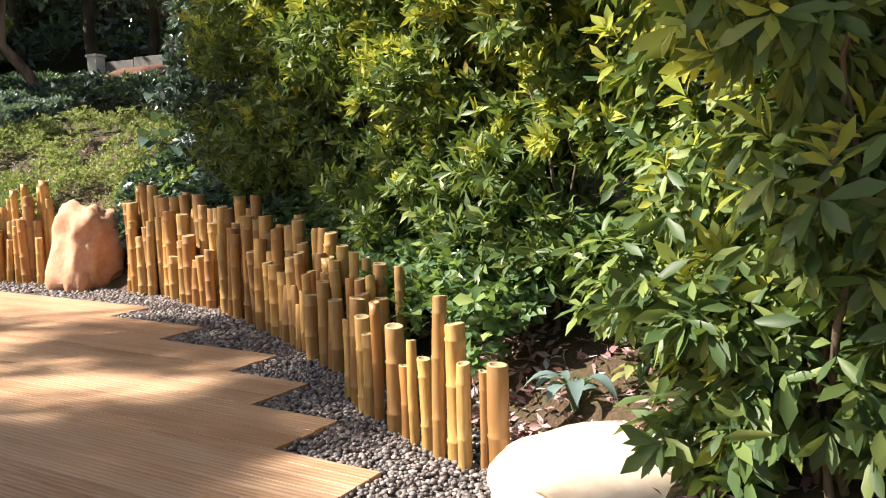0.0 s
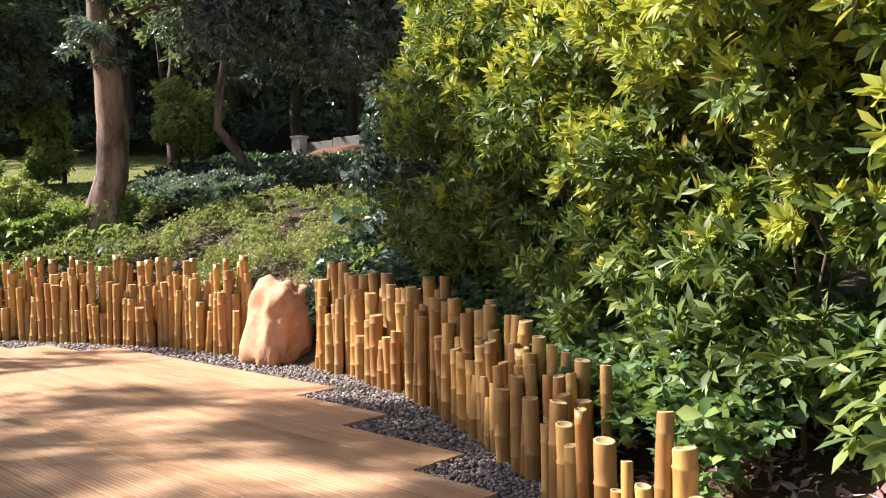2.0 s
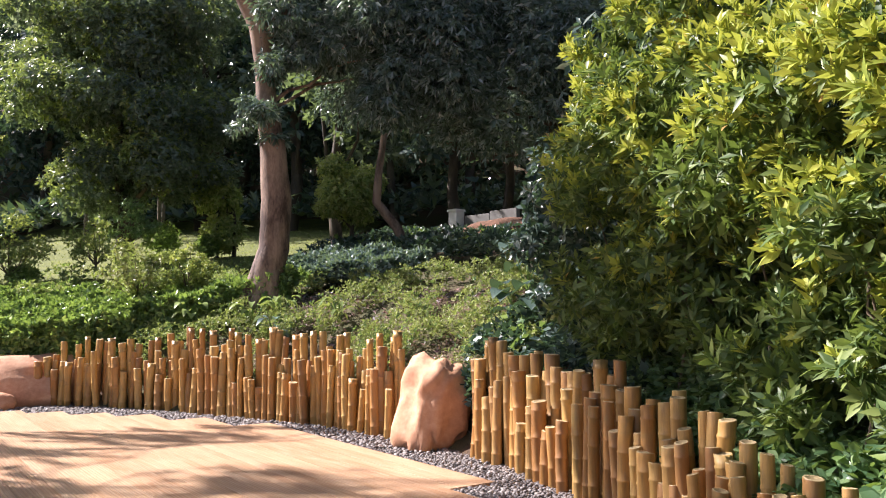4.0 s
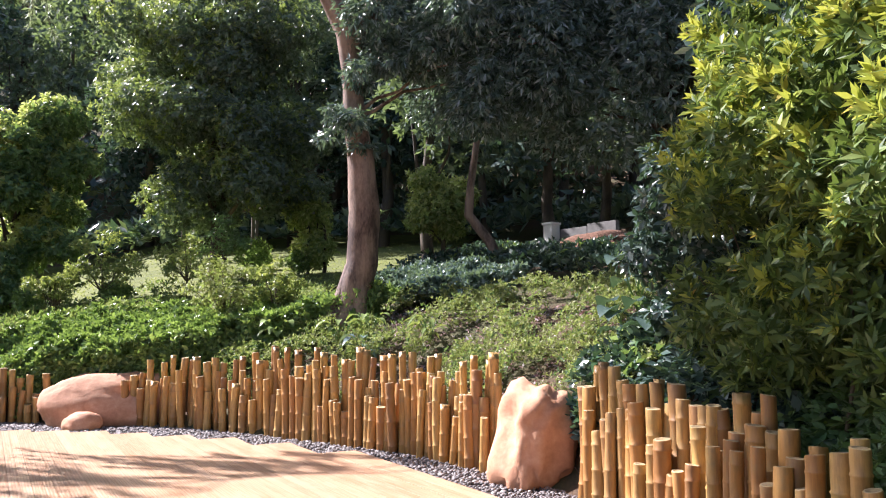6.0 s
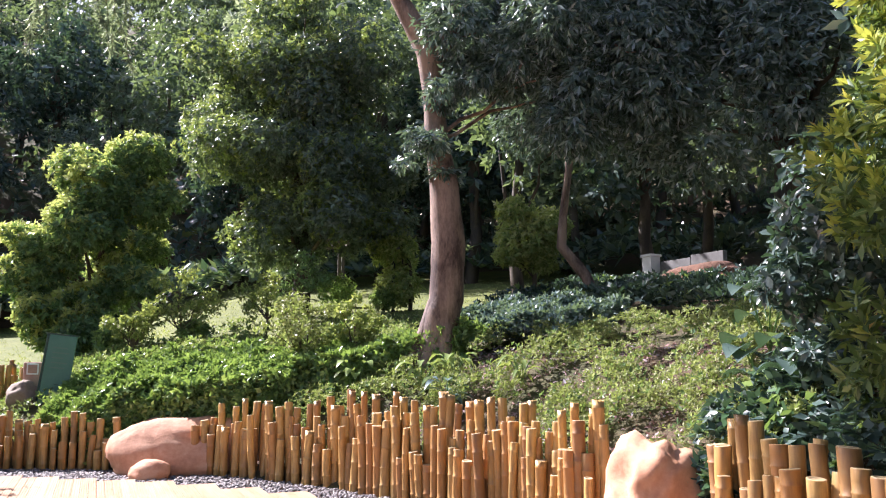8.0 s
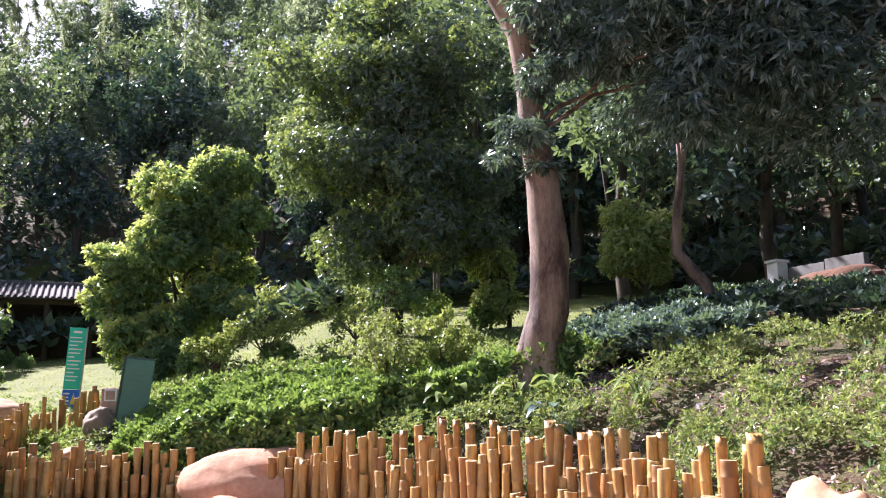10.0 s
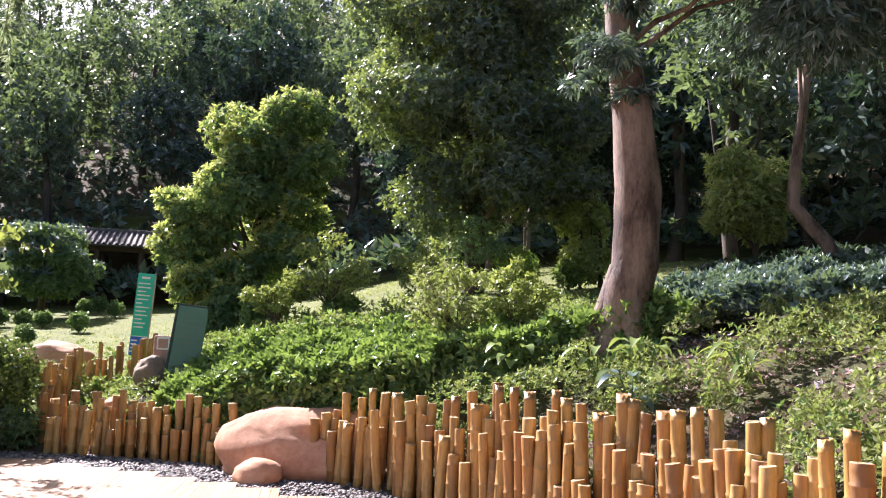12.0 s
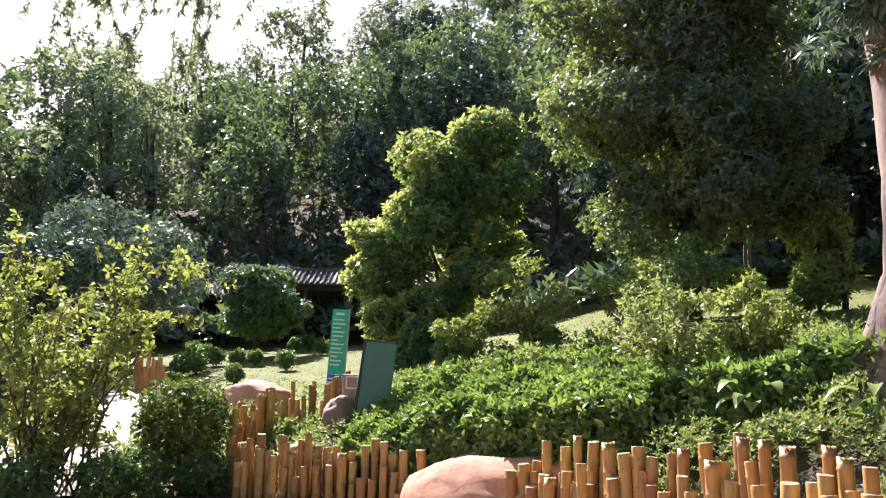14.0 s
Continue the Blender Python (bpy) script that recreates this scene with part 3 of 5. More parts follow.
def back_fence():
    rng = np.random.default_rng(31)
    fence = thing("bamboo_fence", "distant run of bamboo posts beside the pale path", "fence", group="bamboo palisade")
    line = np.array(((-15.9, 8.15), (-16.7, 8.35), (-17.5, 8.8), (-18.0, 9.4), (-18.4, 10.2), (-19.0, 10.9)))
    n = 74
    for i in range(n):
        q = i / (n - 1) * 4.999
        k = int(q)
        x, y = line[k] + (line[k + 1] - line[k]) * (q - k) + rng.normal(0, 0.07, 2)
        add_post(fence, x, y, rng.uniform(0.4, 0.9), rng.uniform(0.036, 0.052), rng, follow=True)
    fence = thing("bamboo_fence", "short run of bamboo posts on the far side of the path", "fence", group="bamboo palisade")
    for i in range(14):
        x, y = -24.5 - 0.1 * i, 7.7 - 0.05 * i
        add_post(fence, x, y, rng.uniform(0.6, 1.1), rng.uniform(0.04, 0.055), rng, follow=True)


back_fence()


# ---------------------------------------------------------------- boulders
def boulder(label, at, size, turn, seed, material, rough=0.22, blocky=0.0, lift=(), group="", detail=4, back=0.0, tail=0.0):
    bm = bmesh.new()
    bmesh.ops.create_icosphere(bm, subdivisions=detail, radius=1)
    off = Vector((seed * 3.1, seed * 1.7, seed * 5.3))
    for v in bm.verts:
        p = v.co.copy()
        if blocky:
            q = Vector([math.copysign(abs(c) ** (1 - blocky), c) for c in p])
            p = p.lerp(q, 0.8)
        k = 1 + rough * noise.noise(p * 1.1 + off) + rough * 0.5 * noise.noise(p * 2.4 + off) + rough * 0.16 * noise.noise(p * 6 + off)
        ridge = abs(noise.noise(p * 1.6 + off * 2))
        k -= rough * 0.55 * max(0, 0.16 - ridge) / 0.16
        p *= k
        for cx, cy, cz, rad, push in lift:
            d = (p - Vector((cx, cy, cz))).length / rad
            if d < 1:
                p += Vector((cx, cy, cz)).normalized() * push * (1 - d * d) ** 2
        if p.x > 0:
            p.x *= 1 + tail
            p.z += 0.12 * tail * p.x
        p.y += back * (p.z + 0.75)
        v.co = Vector((p.x * size[0], p.y * size[1], max(p.z, -0.75) * size[2]))
    me = bm_mesh("boulder", bm, material, smooth=True)
    low = min(v.co.z for v in me.vertices)
    ob = new("boulder", me)
    ob.matrix_basis = pose(at[0], at[1], at[2] - low - 0.05, 0, 0, turn)
    return tagged(ob, label, "boulder", group)


boulder("upright blocky orange sandstone boulder in the bamboo fence", (-4.26, 9.5, 0), (0.37, 0.35, 0.58), -30, 17, SANDSTONE, 0.27, 0.4, ((-0.6, 0.0, 0.9, 0.8, 0.16), (0.15, -0.9, 0.25, 0.5, -0.22), (-0.5, -0.8, -0.3, 0.6, 0.2), (0.5, -0.8, -0.6, 0.45, 0.18)), back=0.22)
boulder("long smooth orange sandstone boulder lying against the fence", (-12.45, 10.16, 0), (0.88, 0.5, 0.51), 42, 8, SANDSTONE, 0.14, 0.12, ((0.9, 0.2, 0.7, 0.9, 0.46), (0.1, 0.0, 1.0, 0.5, -0.16)), back=0.5, tail=0.75)
boulder("small rounded orange boulder on the gravel", (-12.05, 9.66, 0), (0.31, 0.24, 0.19), 30, 5, SANDSTONE, 0.12, 0.0, back=0.3)
boulder("flat pale sun-bleached boulder at the end of the fence", (1.13, 3.42, -0.05), (0.52, 0.44, 0.22), 20, 6, SANDSTONE_PALE, 0.2, 0.1)
boulder("large orange boulder beside the pale path", (-21.0, 9.2, ground_z(-21, 9.2) - 0.25), (0.95, 0.7, 0.55), 10, 9, SANDSTONE, 0.22, 0.2)
boulder("orange boulder half hidden by the bamboo posts", (-15.6, 9.0, ground_z(-15.6, 9.0)), (0.25, 0.25, 0.2), 0, 12, SANDSTONE, 0.2)
boulder("grey-brown boulder at the foot of the green sign", (-16.4, 9.75, ground_z(-16.4, 9.75)), (0.3, 0.26, 0.32), 0, 14, SANDSTONE_GREY, 0.25)


# ---------------------------------------------------------------- shrubs and trees
def hedge_shrub(at, height, r, seed, tips, k, length, sunward, label, stems=6, droop=0.04, fine=2):
    rng = np.random.default_rng(seed)
    x, y = at
    z = ground_z(x, y)
    root = thing("shrub", label, "shrub", (x, y, z - 0.03), group="tall hedge of broad-leaved shrubs")
    heap = np.concatenate([clumps(rng, (0, 0, height * 0.60), (r, r, height * 0.45), 26, 0.27, -0.9),
                           clumps(rng, (0, 0, height * 0.22), (r * 1.0, r * 1.0, height * 0.2), 16, 0.36, -0.9)])
    p, ax = shell(rng, heap, tips, 0.25, 0.55)
    ok = p[:, 2] > 0.08
    p, ax = p[ok], ax[ok]
    # High tips on the sun's side mostly turn yellower, which paints sunlight onto the shrub.
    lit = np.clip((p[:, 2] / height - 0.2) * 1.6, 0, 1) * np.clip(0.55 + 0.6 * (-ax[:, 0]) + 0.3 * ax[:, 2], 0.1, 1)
    lit_growth = rng.random(len(p)) < lit * sunward
    a = whorls(rng, p[~lit_growth], ax[~lit_growth], k, length, length * 0.29, (28, 80), droop, fine, 0.10, 0.55)
    b = whorls(rng, p[lit_growth], ax[lit_growth], k, length * 0.95, length * 0.28, (18, 66), droop * 0.3, fine, 0.10, 0.5)
    part("leaves", leaves_mesh("leaves", [a, b], [LEAF_HEDGE, LEAF_YOUNG_LIT]), root)
    for i in range(stems):
        c = heap[int(rng.integers(0, 15))][:3] * (0.6, 0.6, 0.9)
        pts = bend((rng.normal(0, 0.12), rng.normal(0, 0.12), -0.1), c, 7, (0, 0, 0.1), rng, 0.03)
        part("stem", tubes_mesh("stem", [tube_arrays(pts, np.linspace(0.016, 0.005, 7), 6)], BARK_TWIG), root)
    return root


HEDGE = "dense tall shrub with glossy green and yellow-green leaf rosettes"
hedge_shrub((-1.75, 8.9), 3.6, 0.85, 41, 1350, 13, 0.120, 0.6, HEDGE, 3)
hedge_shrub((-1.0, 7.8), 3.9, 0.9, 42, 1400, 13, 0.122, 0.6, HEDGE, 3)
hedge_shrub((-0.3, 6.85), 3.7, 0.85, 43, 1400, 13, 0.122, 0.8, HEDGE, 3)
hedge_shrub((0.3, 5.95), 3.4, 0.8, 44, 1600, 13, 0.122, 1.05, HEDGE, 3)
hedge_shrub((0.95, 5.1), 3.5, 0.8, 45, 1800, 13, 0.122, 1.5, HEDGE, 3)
hedge_shrub((1.75, 4.3), 3.4, 0.8, 46, 1200, 7, 0.15, 1.0, "open shrub with large drooping green leaves and bare stems", 9, 0.6, True)
hedge_shrub((1.72, 2.75), 2.9, 0.70, 47, 1300, 7, 0.14, 0.8, "open shrub with large drooping green leaves and bare stems", 9, 0.8, True)
hedge_shrub((1.42, 3.02), 0.85, 0.30, 49, 150, 7, 0.15, 0.5, "low leafy sprout with large pointed green leaves", 3, 0.6, True)
hedge_shrub((2.5, 3.4), 3.2, 0.8, 48, 800, 7, 0.16, 0.2, "open shrub with large drooping green leaves and bare stems", 9, 0.6)


def tree(name, label, at, trunk, radii, heap, leaf, material, bark, tips, k, seed, limbs=8, fork=(0.45, 1.0), splay=(30, 85), droop=0.2, width=0.3, fine=False, up=0.4, inner=0.25, group="", category="tree", sides=9, sink=0.15, limb_r=0.09, sunward=None, share=0.0):
    """A tapered trunk, limbs out to the clumps, and a crown of leaves, coloured lighter where it faces the sun."""
    rng = np.random.default_rng(seed)
    z = ground_z(*at)
    root = thing(name, label, category, (at[0], at[1], z - 0.03), group=group)
    trunk = np.asarray(trunk, float)
    pts = [trunk[0] - (0, 0, sink), *trunk]
    fine_pts, fine_r = [], []
    rr = [radii[0] * 1.1, *radii]
    for j in range(len(pts) - 1):
        for q in np.linspace(0, 1, 4, endpoint=False):
            fine_pts.append(np.asarray(pts[j]) * (1 - q) + np.asarray(pts[j + 1]) * q)
            fine_r.append(rr[j] * (1 - q) + rr[j + 1] * q)
    fine_pts.append(pts[-1])
    fine_r.append(rr[-1])
    part("trunk", tubes_mesh("trunk", [tube_arrays(fine_pts, fine_r, sides, 0.05, rng)], bark), root)
    order = rng.permutation(len(heap))[:limbs]
    for i in order:
        c = heap[i][:3]
        below = int((trunk[:, 2] < c[2] - 0.15).sum()) - 1
        q = max(1, min(len(trunk) - 1, below, int(len(trunk) * rng.uniform(*fork))))
        start = trunk[q]
        r0 = min(radii[q] * 0.5, limb_r)
        pts = bend(start, c, 7, (0, 0, 0.06 * np.linalg.norm(c - start)), rng, 0.03)
        part("limb", tubes_mesh("limb", [tube_arrays(pts, np.linspace(r0, r0 * 0.2, 7), 6)], bark), root)
    p, ax = shell(rng, heap, tips, inner, up)
    if sunward is None:
        pairs, mats = [whorls(rng, p, ax, k, leaf, leaf * width, splay, droop, fine)], [material]
    else:
        # Tips that point at the sun get the lighter material: sunlight painted into the crown.
        sun_facing = rng.random(len(p)) < share * np.clip(ax @ np.array(to_sun) * 1.7 - 0.08, 0, 1)
        pairs = [whorls(rng, p[~sun_facing], ax[~sun_facing], k, leaf, leaf * width, splay, droop, fine), whorls(rng, p[sun_facing], ax[sun_facing], k, leaf * 0.95, leaf * width, splay, droop * 0.6, fine)]
        mats = [material, sunward]
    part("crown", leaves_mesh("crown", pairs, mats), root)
    return root


def heap_of(seed, parts):
    rng = np.random.default_rng(seed)
    return np.concatenate([clumps(rng, *p) for p in parts])


# the tall pale-barked tree behind the fence
tall_tree = tree("tree", "tall tree with smooth pinkish trunk and dark drooping leaves", (-9.3, 12.85),
     [(-0.1, -0.08, 0), (-0.02, 0.0, 0.35), (0.10, 0.1, 1.0), (0.12, 0.12, 1.9), (0.04, 0.1, 2.9), (-0.06, 0.04, 3.6), (-0.1, 0.0, 4.4), (-0.16, -0.06, 5.1), (-0.5, -0.45, 6.0), (-1.0, -0.9, 7.4)],
     [0.33, 0.285, 0.27, 0.265, 0.235, 0.19, 0.175, 0.21, 0.14, 0.09],
     heap_of(51, (((3.0, 1.6, 4.4), (2.6, 1.8, 2.1), 20, 0.30, -0.9), ((0.8, 0.3, 8.2), (2.8, 2.3, 2.0), 9, 0.3, -0.9), ((0.0, -0.2, 3.1), (0.7, 0.65, 0.8), 8, 0.27, -0.9), ((0.5, 0.1, 4.3), (0.8, 0.7, 0.8), 8, 0.34, -0.9), ((1.3, 0.5, 5.2), (1.5, 1.3, 1.2), 16, 0.34, -0.9), ((0.9, 0.3, 6.6), (1.4, 1.2, 0.8), 10, 0.34, -0.9))),
     0.16, LEAF_TREE, BARK_PALE, 14500, 7, 52, 10, (0.7, 1.0), (20, 75), 0.75, 0.24, False, 0.1, sides=14, limb_r=0.04)
fork = tube_arrays([(-0.12, -0.02, 4.7), (0.12, 0.1, 5.3), (0.5, 0.3, 6.1), (0.9, 0.5, 7.4)], (0.15, 0.15, 0.12, 0.07), 10)
part("limb", tubes_mesh("limb", [fork], BARK_PALE), tall_tree)
for a, reach in ((225, 0.42), (345, 0.30), (60, 0.3)):
    ca, sa = math.cos(radians(a)), math.sin(radians(a))
    flare = tube_arrays([(0.06 + ca * 0.10, 0.06 + sa * 0.10, 0.95), (ca * 0.17, sa * 0.17, 0.45), (ca * 0.3 - 0.05, sa * 0.3 - 0.05, 0.12), (ca * reach - 0.08, sa * reach - 0.08, -0.2)], (0.14, 0.15, 0.12, 0.08), 9)
    part("root", tubes_mesh("root", [flare], BARK_PALE), tall_tree)
tree("tree", "slender crooked tree leaning under dark foliage", (-10.2, 19.9),
     [(0, 0, 0), (-0.35, -0.2, 0.9), (-0.8, -0.5, 1.6), (-0.75, -0.5, 2.3), (-0.6, -0.4, 3.6), (-0.5, -0.3, 5.0)], [0.15, 0.13, 0.12, 0.1, 0.08, 0.05],
     heap_of(53, (((0.2, 0.3, 6.2), (2.6, 2.4, 2.2), 18, 0.36, -0.9),)), 0.18, LEAF_DARK, BARK_PALE, 3000, 7, 54, 6, droop=0.6, width=0.26)
tree("tree", "broad dark evergreen tree behind the hedge", (-4.6, 15.6),
     [(0, 0, 0), (0.1, 0, 1.2), (0.0, 0.1, 2.6), (0.1, 0.2, 4.5)], [0.2, 0.16, 0.13, 0.08],
     heap_of(55, (((-0.3, 0, 4.6), (3.0, 2.6, 2.8), 26, 0.34, -0.9),)), 0.16, LEAF_TREE, BARK_DARK, 5200, 7, 56, 8, droop=0.5, width=0.28)
tree("tree", "dark evergreen tree standing behind the shrubs", (0.2, 10.2),
     [(0, 0, 0), (0.1, 0, 1.5), (0.0, 0.1, 3.0), (0.1, 0.2, 5.0)], [0.16, 0.13, 0.1, 0.07],
     heap_of(57, (((-0.4, 0, 4.0), (2.6, 2.4, 2.9), 26, 0.34, -0.9),)), 0.17, LEAF_DARK, BARK_DARK, 5000, 7, 58, 8, droop=0.35, width=0.34)
tree("tree", "dark evergreen tree standing behind the shrubs", (3.4, 6.6),
     [(0, 0, 0), (0.1, 0, 1.5), (0.0, 0.1, 3.0), (0.1, 0.2, 5.0)], [0.16, 0.13, 0.1, 0.07],
     heap_of(59, (((-0.2, 0, 3.2), (2.2, 2.2, 2.9), 24, 0.34, -0.95),)), 0.17, LEAF_DARK, BARK_DARK, 4600, 7, 60, 8, droop=0.35, width=0.34)
tree("tree", "round bright green tree on the lawn, lighter leaves painted on its sunlit side", (-20.3, 13.0),
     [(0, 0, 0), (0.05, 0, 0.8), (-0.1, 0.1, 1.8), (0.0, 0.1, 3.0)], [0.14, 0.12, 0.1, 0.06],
     heap_of(61, (((0.35, 0.4, 3.5), (1.75, 1.75, 2.35), 40, 0.24, -0.98), ((-0.45, -1.25, 2.6), (0.8, 0.8, 0.9), 10, 0.42, -0.95), ((0.0, -0.7, 1.3), (1.5, 1.3, 1.0), 18, 0.3, -0.95))), 0.16, LEAF_BROAD, BARK_DARK, 9500, 7, 62, 8, droop=0.35, width=0.38, sunward=LEAF_YELLOW, share=2.2)
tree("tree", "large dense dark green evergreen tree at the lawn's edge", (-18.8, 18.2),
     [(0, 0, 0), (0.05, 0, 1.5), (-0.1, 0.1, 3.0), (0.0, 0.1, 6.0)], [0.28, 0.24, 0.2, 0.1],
     heap_of(63, (((0.0, 0, 5.8), (3.9, 3.6, 4.6), 70, 0.2, -0.95), ((0.5, 0.3, 2.6), (2.8, 2.6, 1.2), 16, 0.3, -0.9))), 0.17, LEAF_FOREST, BARK_DARK, 16000, 7, 64, 10, droop=0.35, width=0.4, sunward=LEAF_BRIGHT, share=0.9)
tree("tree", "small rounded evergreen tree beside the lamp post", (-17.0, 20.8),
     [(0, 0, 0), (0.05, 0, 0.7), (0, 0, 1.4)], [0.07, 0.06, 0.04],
     heap_of(65, (((-0.5, -0.3, 1.6), (0.8, 0.8, 1.3), 12, 0.45, -0.95),)), 0.16, LEAF_BRIGHT, BARK_DARK, 1700, 7, 66, 5, width=0.36, sunward=LEAF_YELLOW, share=1.2)
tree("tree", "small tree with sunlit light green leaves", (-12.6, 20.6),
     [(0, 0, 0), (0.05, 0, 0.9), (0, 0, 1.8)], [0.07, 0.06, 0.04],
     heap_of(67, (((0, 0, 2.0), (1.1, 1.1, 1.1), 12, 0.42, -0.95),)), 0.16, LEAF_BRIGHT, BARK_DARK, 1700, 7, 68, 5, width=0.36, sunward=LEAF_YELLOW, share=1.8)
tree("tree", "small pale green round-headed tree before the tiled roof", (-36.0, 11.6),
     [(0, 0, 0), (0.05, 0, 0.9), (0, 0, 2.0)], [0.14, 0.11, 0.06],
     heap_of(69, (((0, 0, 2.0), (2.1, 2.1, 1.7), 30, 0.26, -0.85),)), 0.22, LEAF_BROAD, BARK_DARK, 2600, 7, 70, 6, width=0.36, sunward=LEAF_SILVER, share=2.5)
# shrubs on and before the lawn
for sx, sy, sh, sr, lf, seed in ((-16.0, 12.6, 1.8, 0.95, LEAF_OLIVE, 71), (-11.8, 12.2, 1.4, 0.8, LEAF_WEED, 72), (-10.9, 12.6, 1.2, 0.55, LEAF_OLIVE, 73), (-17.0, 16.6, 1.9, 0.9, LEAF_BROAD, 74), (-16.6, 11.9, 1.2, 0.6, LEAF_OLIVE, 75), (-19.5, 11.9, 1.0, 0.5, LEAF_BROAD, 76), (-16.0, 14.8, 1.5, 0.8, LEAF_OLIVE, 77)):
    tree("shrub", "leggy open shrub with light green leaves on the bank", (sx, sy), [(0, 0, 0), (0.04, 0.02, sh * 0.3), (0, 0, sh * 0.7)], [0.035, 0.028, 0.015],
         heap_of(seed, (((0, 0, sh * 0.68), (sr * 1.1, sr * 1.1, sh * 0.42), 22, 0.26, -0.95),)), 0.085, lf, BARK_TWIG, 560, 5, seed + 100, 16, (0.2, 1.0), width=0.42, inner=0.85, group="loose shrubs on the bank", category="shrub")


# ---------------------------------------------------------------- low growth
def cover(name, label, category, rng, pts, k, length, width, height, mats, share=0.3, splay=(30, 85), droop=0.2, fine=True, lean=0.4):
    """Leaves over the land: tips at random heights over the points given."""
    tips = pts.copy()
    tips[:, 2] += height * rng.uniform(0.15, 1.0, len(pts))
    ax = rng.standard_normal((len(pts), 3)) * lean
    ax[:, 2] += 1
    hi = rng.random(len(pts)) < share
    pairs = [whorls(rng, tips[~hi], ax[~hi], k, length, width, splay, droop, fine)]
    if len(mats) > 1:
        pairs.append(whorls(rng, tips[hi], ax[hi], k, length * 1.1, width * 1.05, splay, droop, fine))
    return tagged(new(name, leaves_mesh(name, pairs, mats)), label, category, kind="stuff")


rng = np.random.default_rng(91)


def patchy(pts, scale, cut):
    """Leaves bare patches between the plants."""
    return np.array([p for p in pts if noise.noise((p[0] * scale, p[1] * scale, 7.0)) > cut])


def heaped(pts, rng, amount, scale):
    """Lifts points by a slow wave, so that the growth has an uneven top."""
    for p in pts:
        p[2] += amount * (0.5 + 0.8 * noise.noise((p[0] * scale, p[1] * scale, 3.0)))
    return pts


cover("groundcover", "broad-leaved green groundcover behind the low bamboo posts", "groundcover", rng, heaped(scatter(rng, 2600, 16, 47, 0.15, 1.2), rng, 0.4, 1.6), 6, 0.09, 0.052, 0.4, [LEAF_BROAD, LEAF_LOW], 0.15, (35, 90), 0.3)
cover("weeds", "sunlit weeds and small herbs covering the bank", "weeds", rng, heaped(patchy(scatter(rng, 26000, 60, 112, 0.3, 4.4, 1.1), 1.3, 0.0), rng, 0.26, 2.3), 5, 0.058, 0.022, 0.28, [LEAF_WEED, LEAF_BROAD], 0.12, (15, 80), 0.1, False)
def low_hedge():
    """A clipped hedge that draws away from the fence: a steep leafy front and a rising, uneven top."""
    rng = np.random.default_rng(95)
    bear, near = (97, 101, 106, 113, 121, 128, 135), (2.3, 1.85, 1.35, 0.75, 0.5, 0.42, 0.42)
    tall = (0.5, 0.55, 0.62, 0.7, 0.68, 0.6, 0.34)

    def skin(n, u0, u1):
        th = rng.uniform(97, 135, n)
        u = rng.uniform(u0, u1, n)
        out = np.empty((n, 3))
        for i in range(n):
            d0 = float(np.interp(th[i], bear, near))
            high = float(np.interp(th[i], bear, tall))
            d0 += 0.22 * noise.noise((th[i] * 0.5, 1.0, 5.0)) + 0.10 * noise.noise((th[i] * 2.1, 4.0, 5.0))
            fx, fy = edge_point(th[i], d0)
            foot = ground_z(fx, fy)
            bx, by = edge_point(th[i], d0 + 1.75)
            rear = ground_z(bx, by) + 0.26
            if u[i] < 0:
                x, y = edge_point(th[i], d0 + 0.12 * u[i] + rng.uniform(-0.1, 0.2))
                z = foot + high * (1 + u[i] * 1.05)
            else:
                x, y = edge_point(th[i], d0 + 1.75 * u[i])
                z = (foot + high) * (1 - u[i]) + rear * u[i]
                z += 0.16 * noise.noise((x * 1.5, y * 1.5, 3.0)) + 0.12 * noise.noise((x * 4, y * 4, 1.0))
            out[i] = x, y, z
        out[:, 2] += rng.uniform(-0.10, 0.04, n)
        return out

    top = skin(6400, -0.05, 1.0)
    face = skin(3600, -1.0, 0.05)
    ax = rng.standard_normal((len(top), 3)) * 0.45 + (0, 0, 1)
    out = np.array([CENTRE[0], CENTRE[1], 1.5]) - face
    bx = unit(out) + rng.standard_normal((len(face), 3)) * 0.45 + (0, 0, 0.2)
    pairs = [whorls(rng, top, ax, 6, 0.12, 0.056, (25, 80), 0.1, 2), whorls(rng, face, bx, 6, 0.12, 0.056, (25, 85), 0.2, False)]
    tagged(new("low_hedge", leaves_mesh("low_hedge", pairs, [LEAF_LOW, LEAF_LOW])), "low spreading hedge of glossy dark green leaves on the bank", "hedge", kind="stuff")


low_hedge()
cover("weeds", "light green weeds round the foot of the signs", "weeds", rng, heaped(patchy(scatter(rng, 2600, 133, 156, 0.3, 3.4), 1.3, -0.2), rng, 0.08, 2.0), 5, 0.075, 0.035, 0.18, [LEAF_WEED, LEAF_LOW], 0.3, (15, 80), 0.1, False)
cover("weeds", "loose green plants in patches at the lower edge of the lawn", "weeds", rng, heaped(patchy(scatter(rng, 9000, 110, 160, 2.0, 8.0, 1.3), 0.8, 0.02), rng, 0.18, 2.0), 5, 0.085, 0.035, 0.3, [LEAF_WEED, LEAF_LOW], 0.4, (15, 80), 0.1, False)
cover("pale_hedge", "low hedge of pale glossy leaves beyond the tall tree", "hedge", rng, heaped(scatter(rng, 4500, 89.5, 101, 3.1, 5.0), rng, 0.4, 1.6), 6, 0.11, 0.05, 0.42, [LEAF_SILVER], 0.0, (25, 80), 0.1, False)
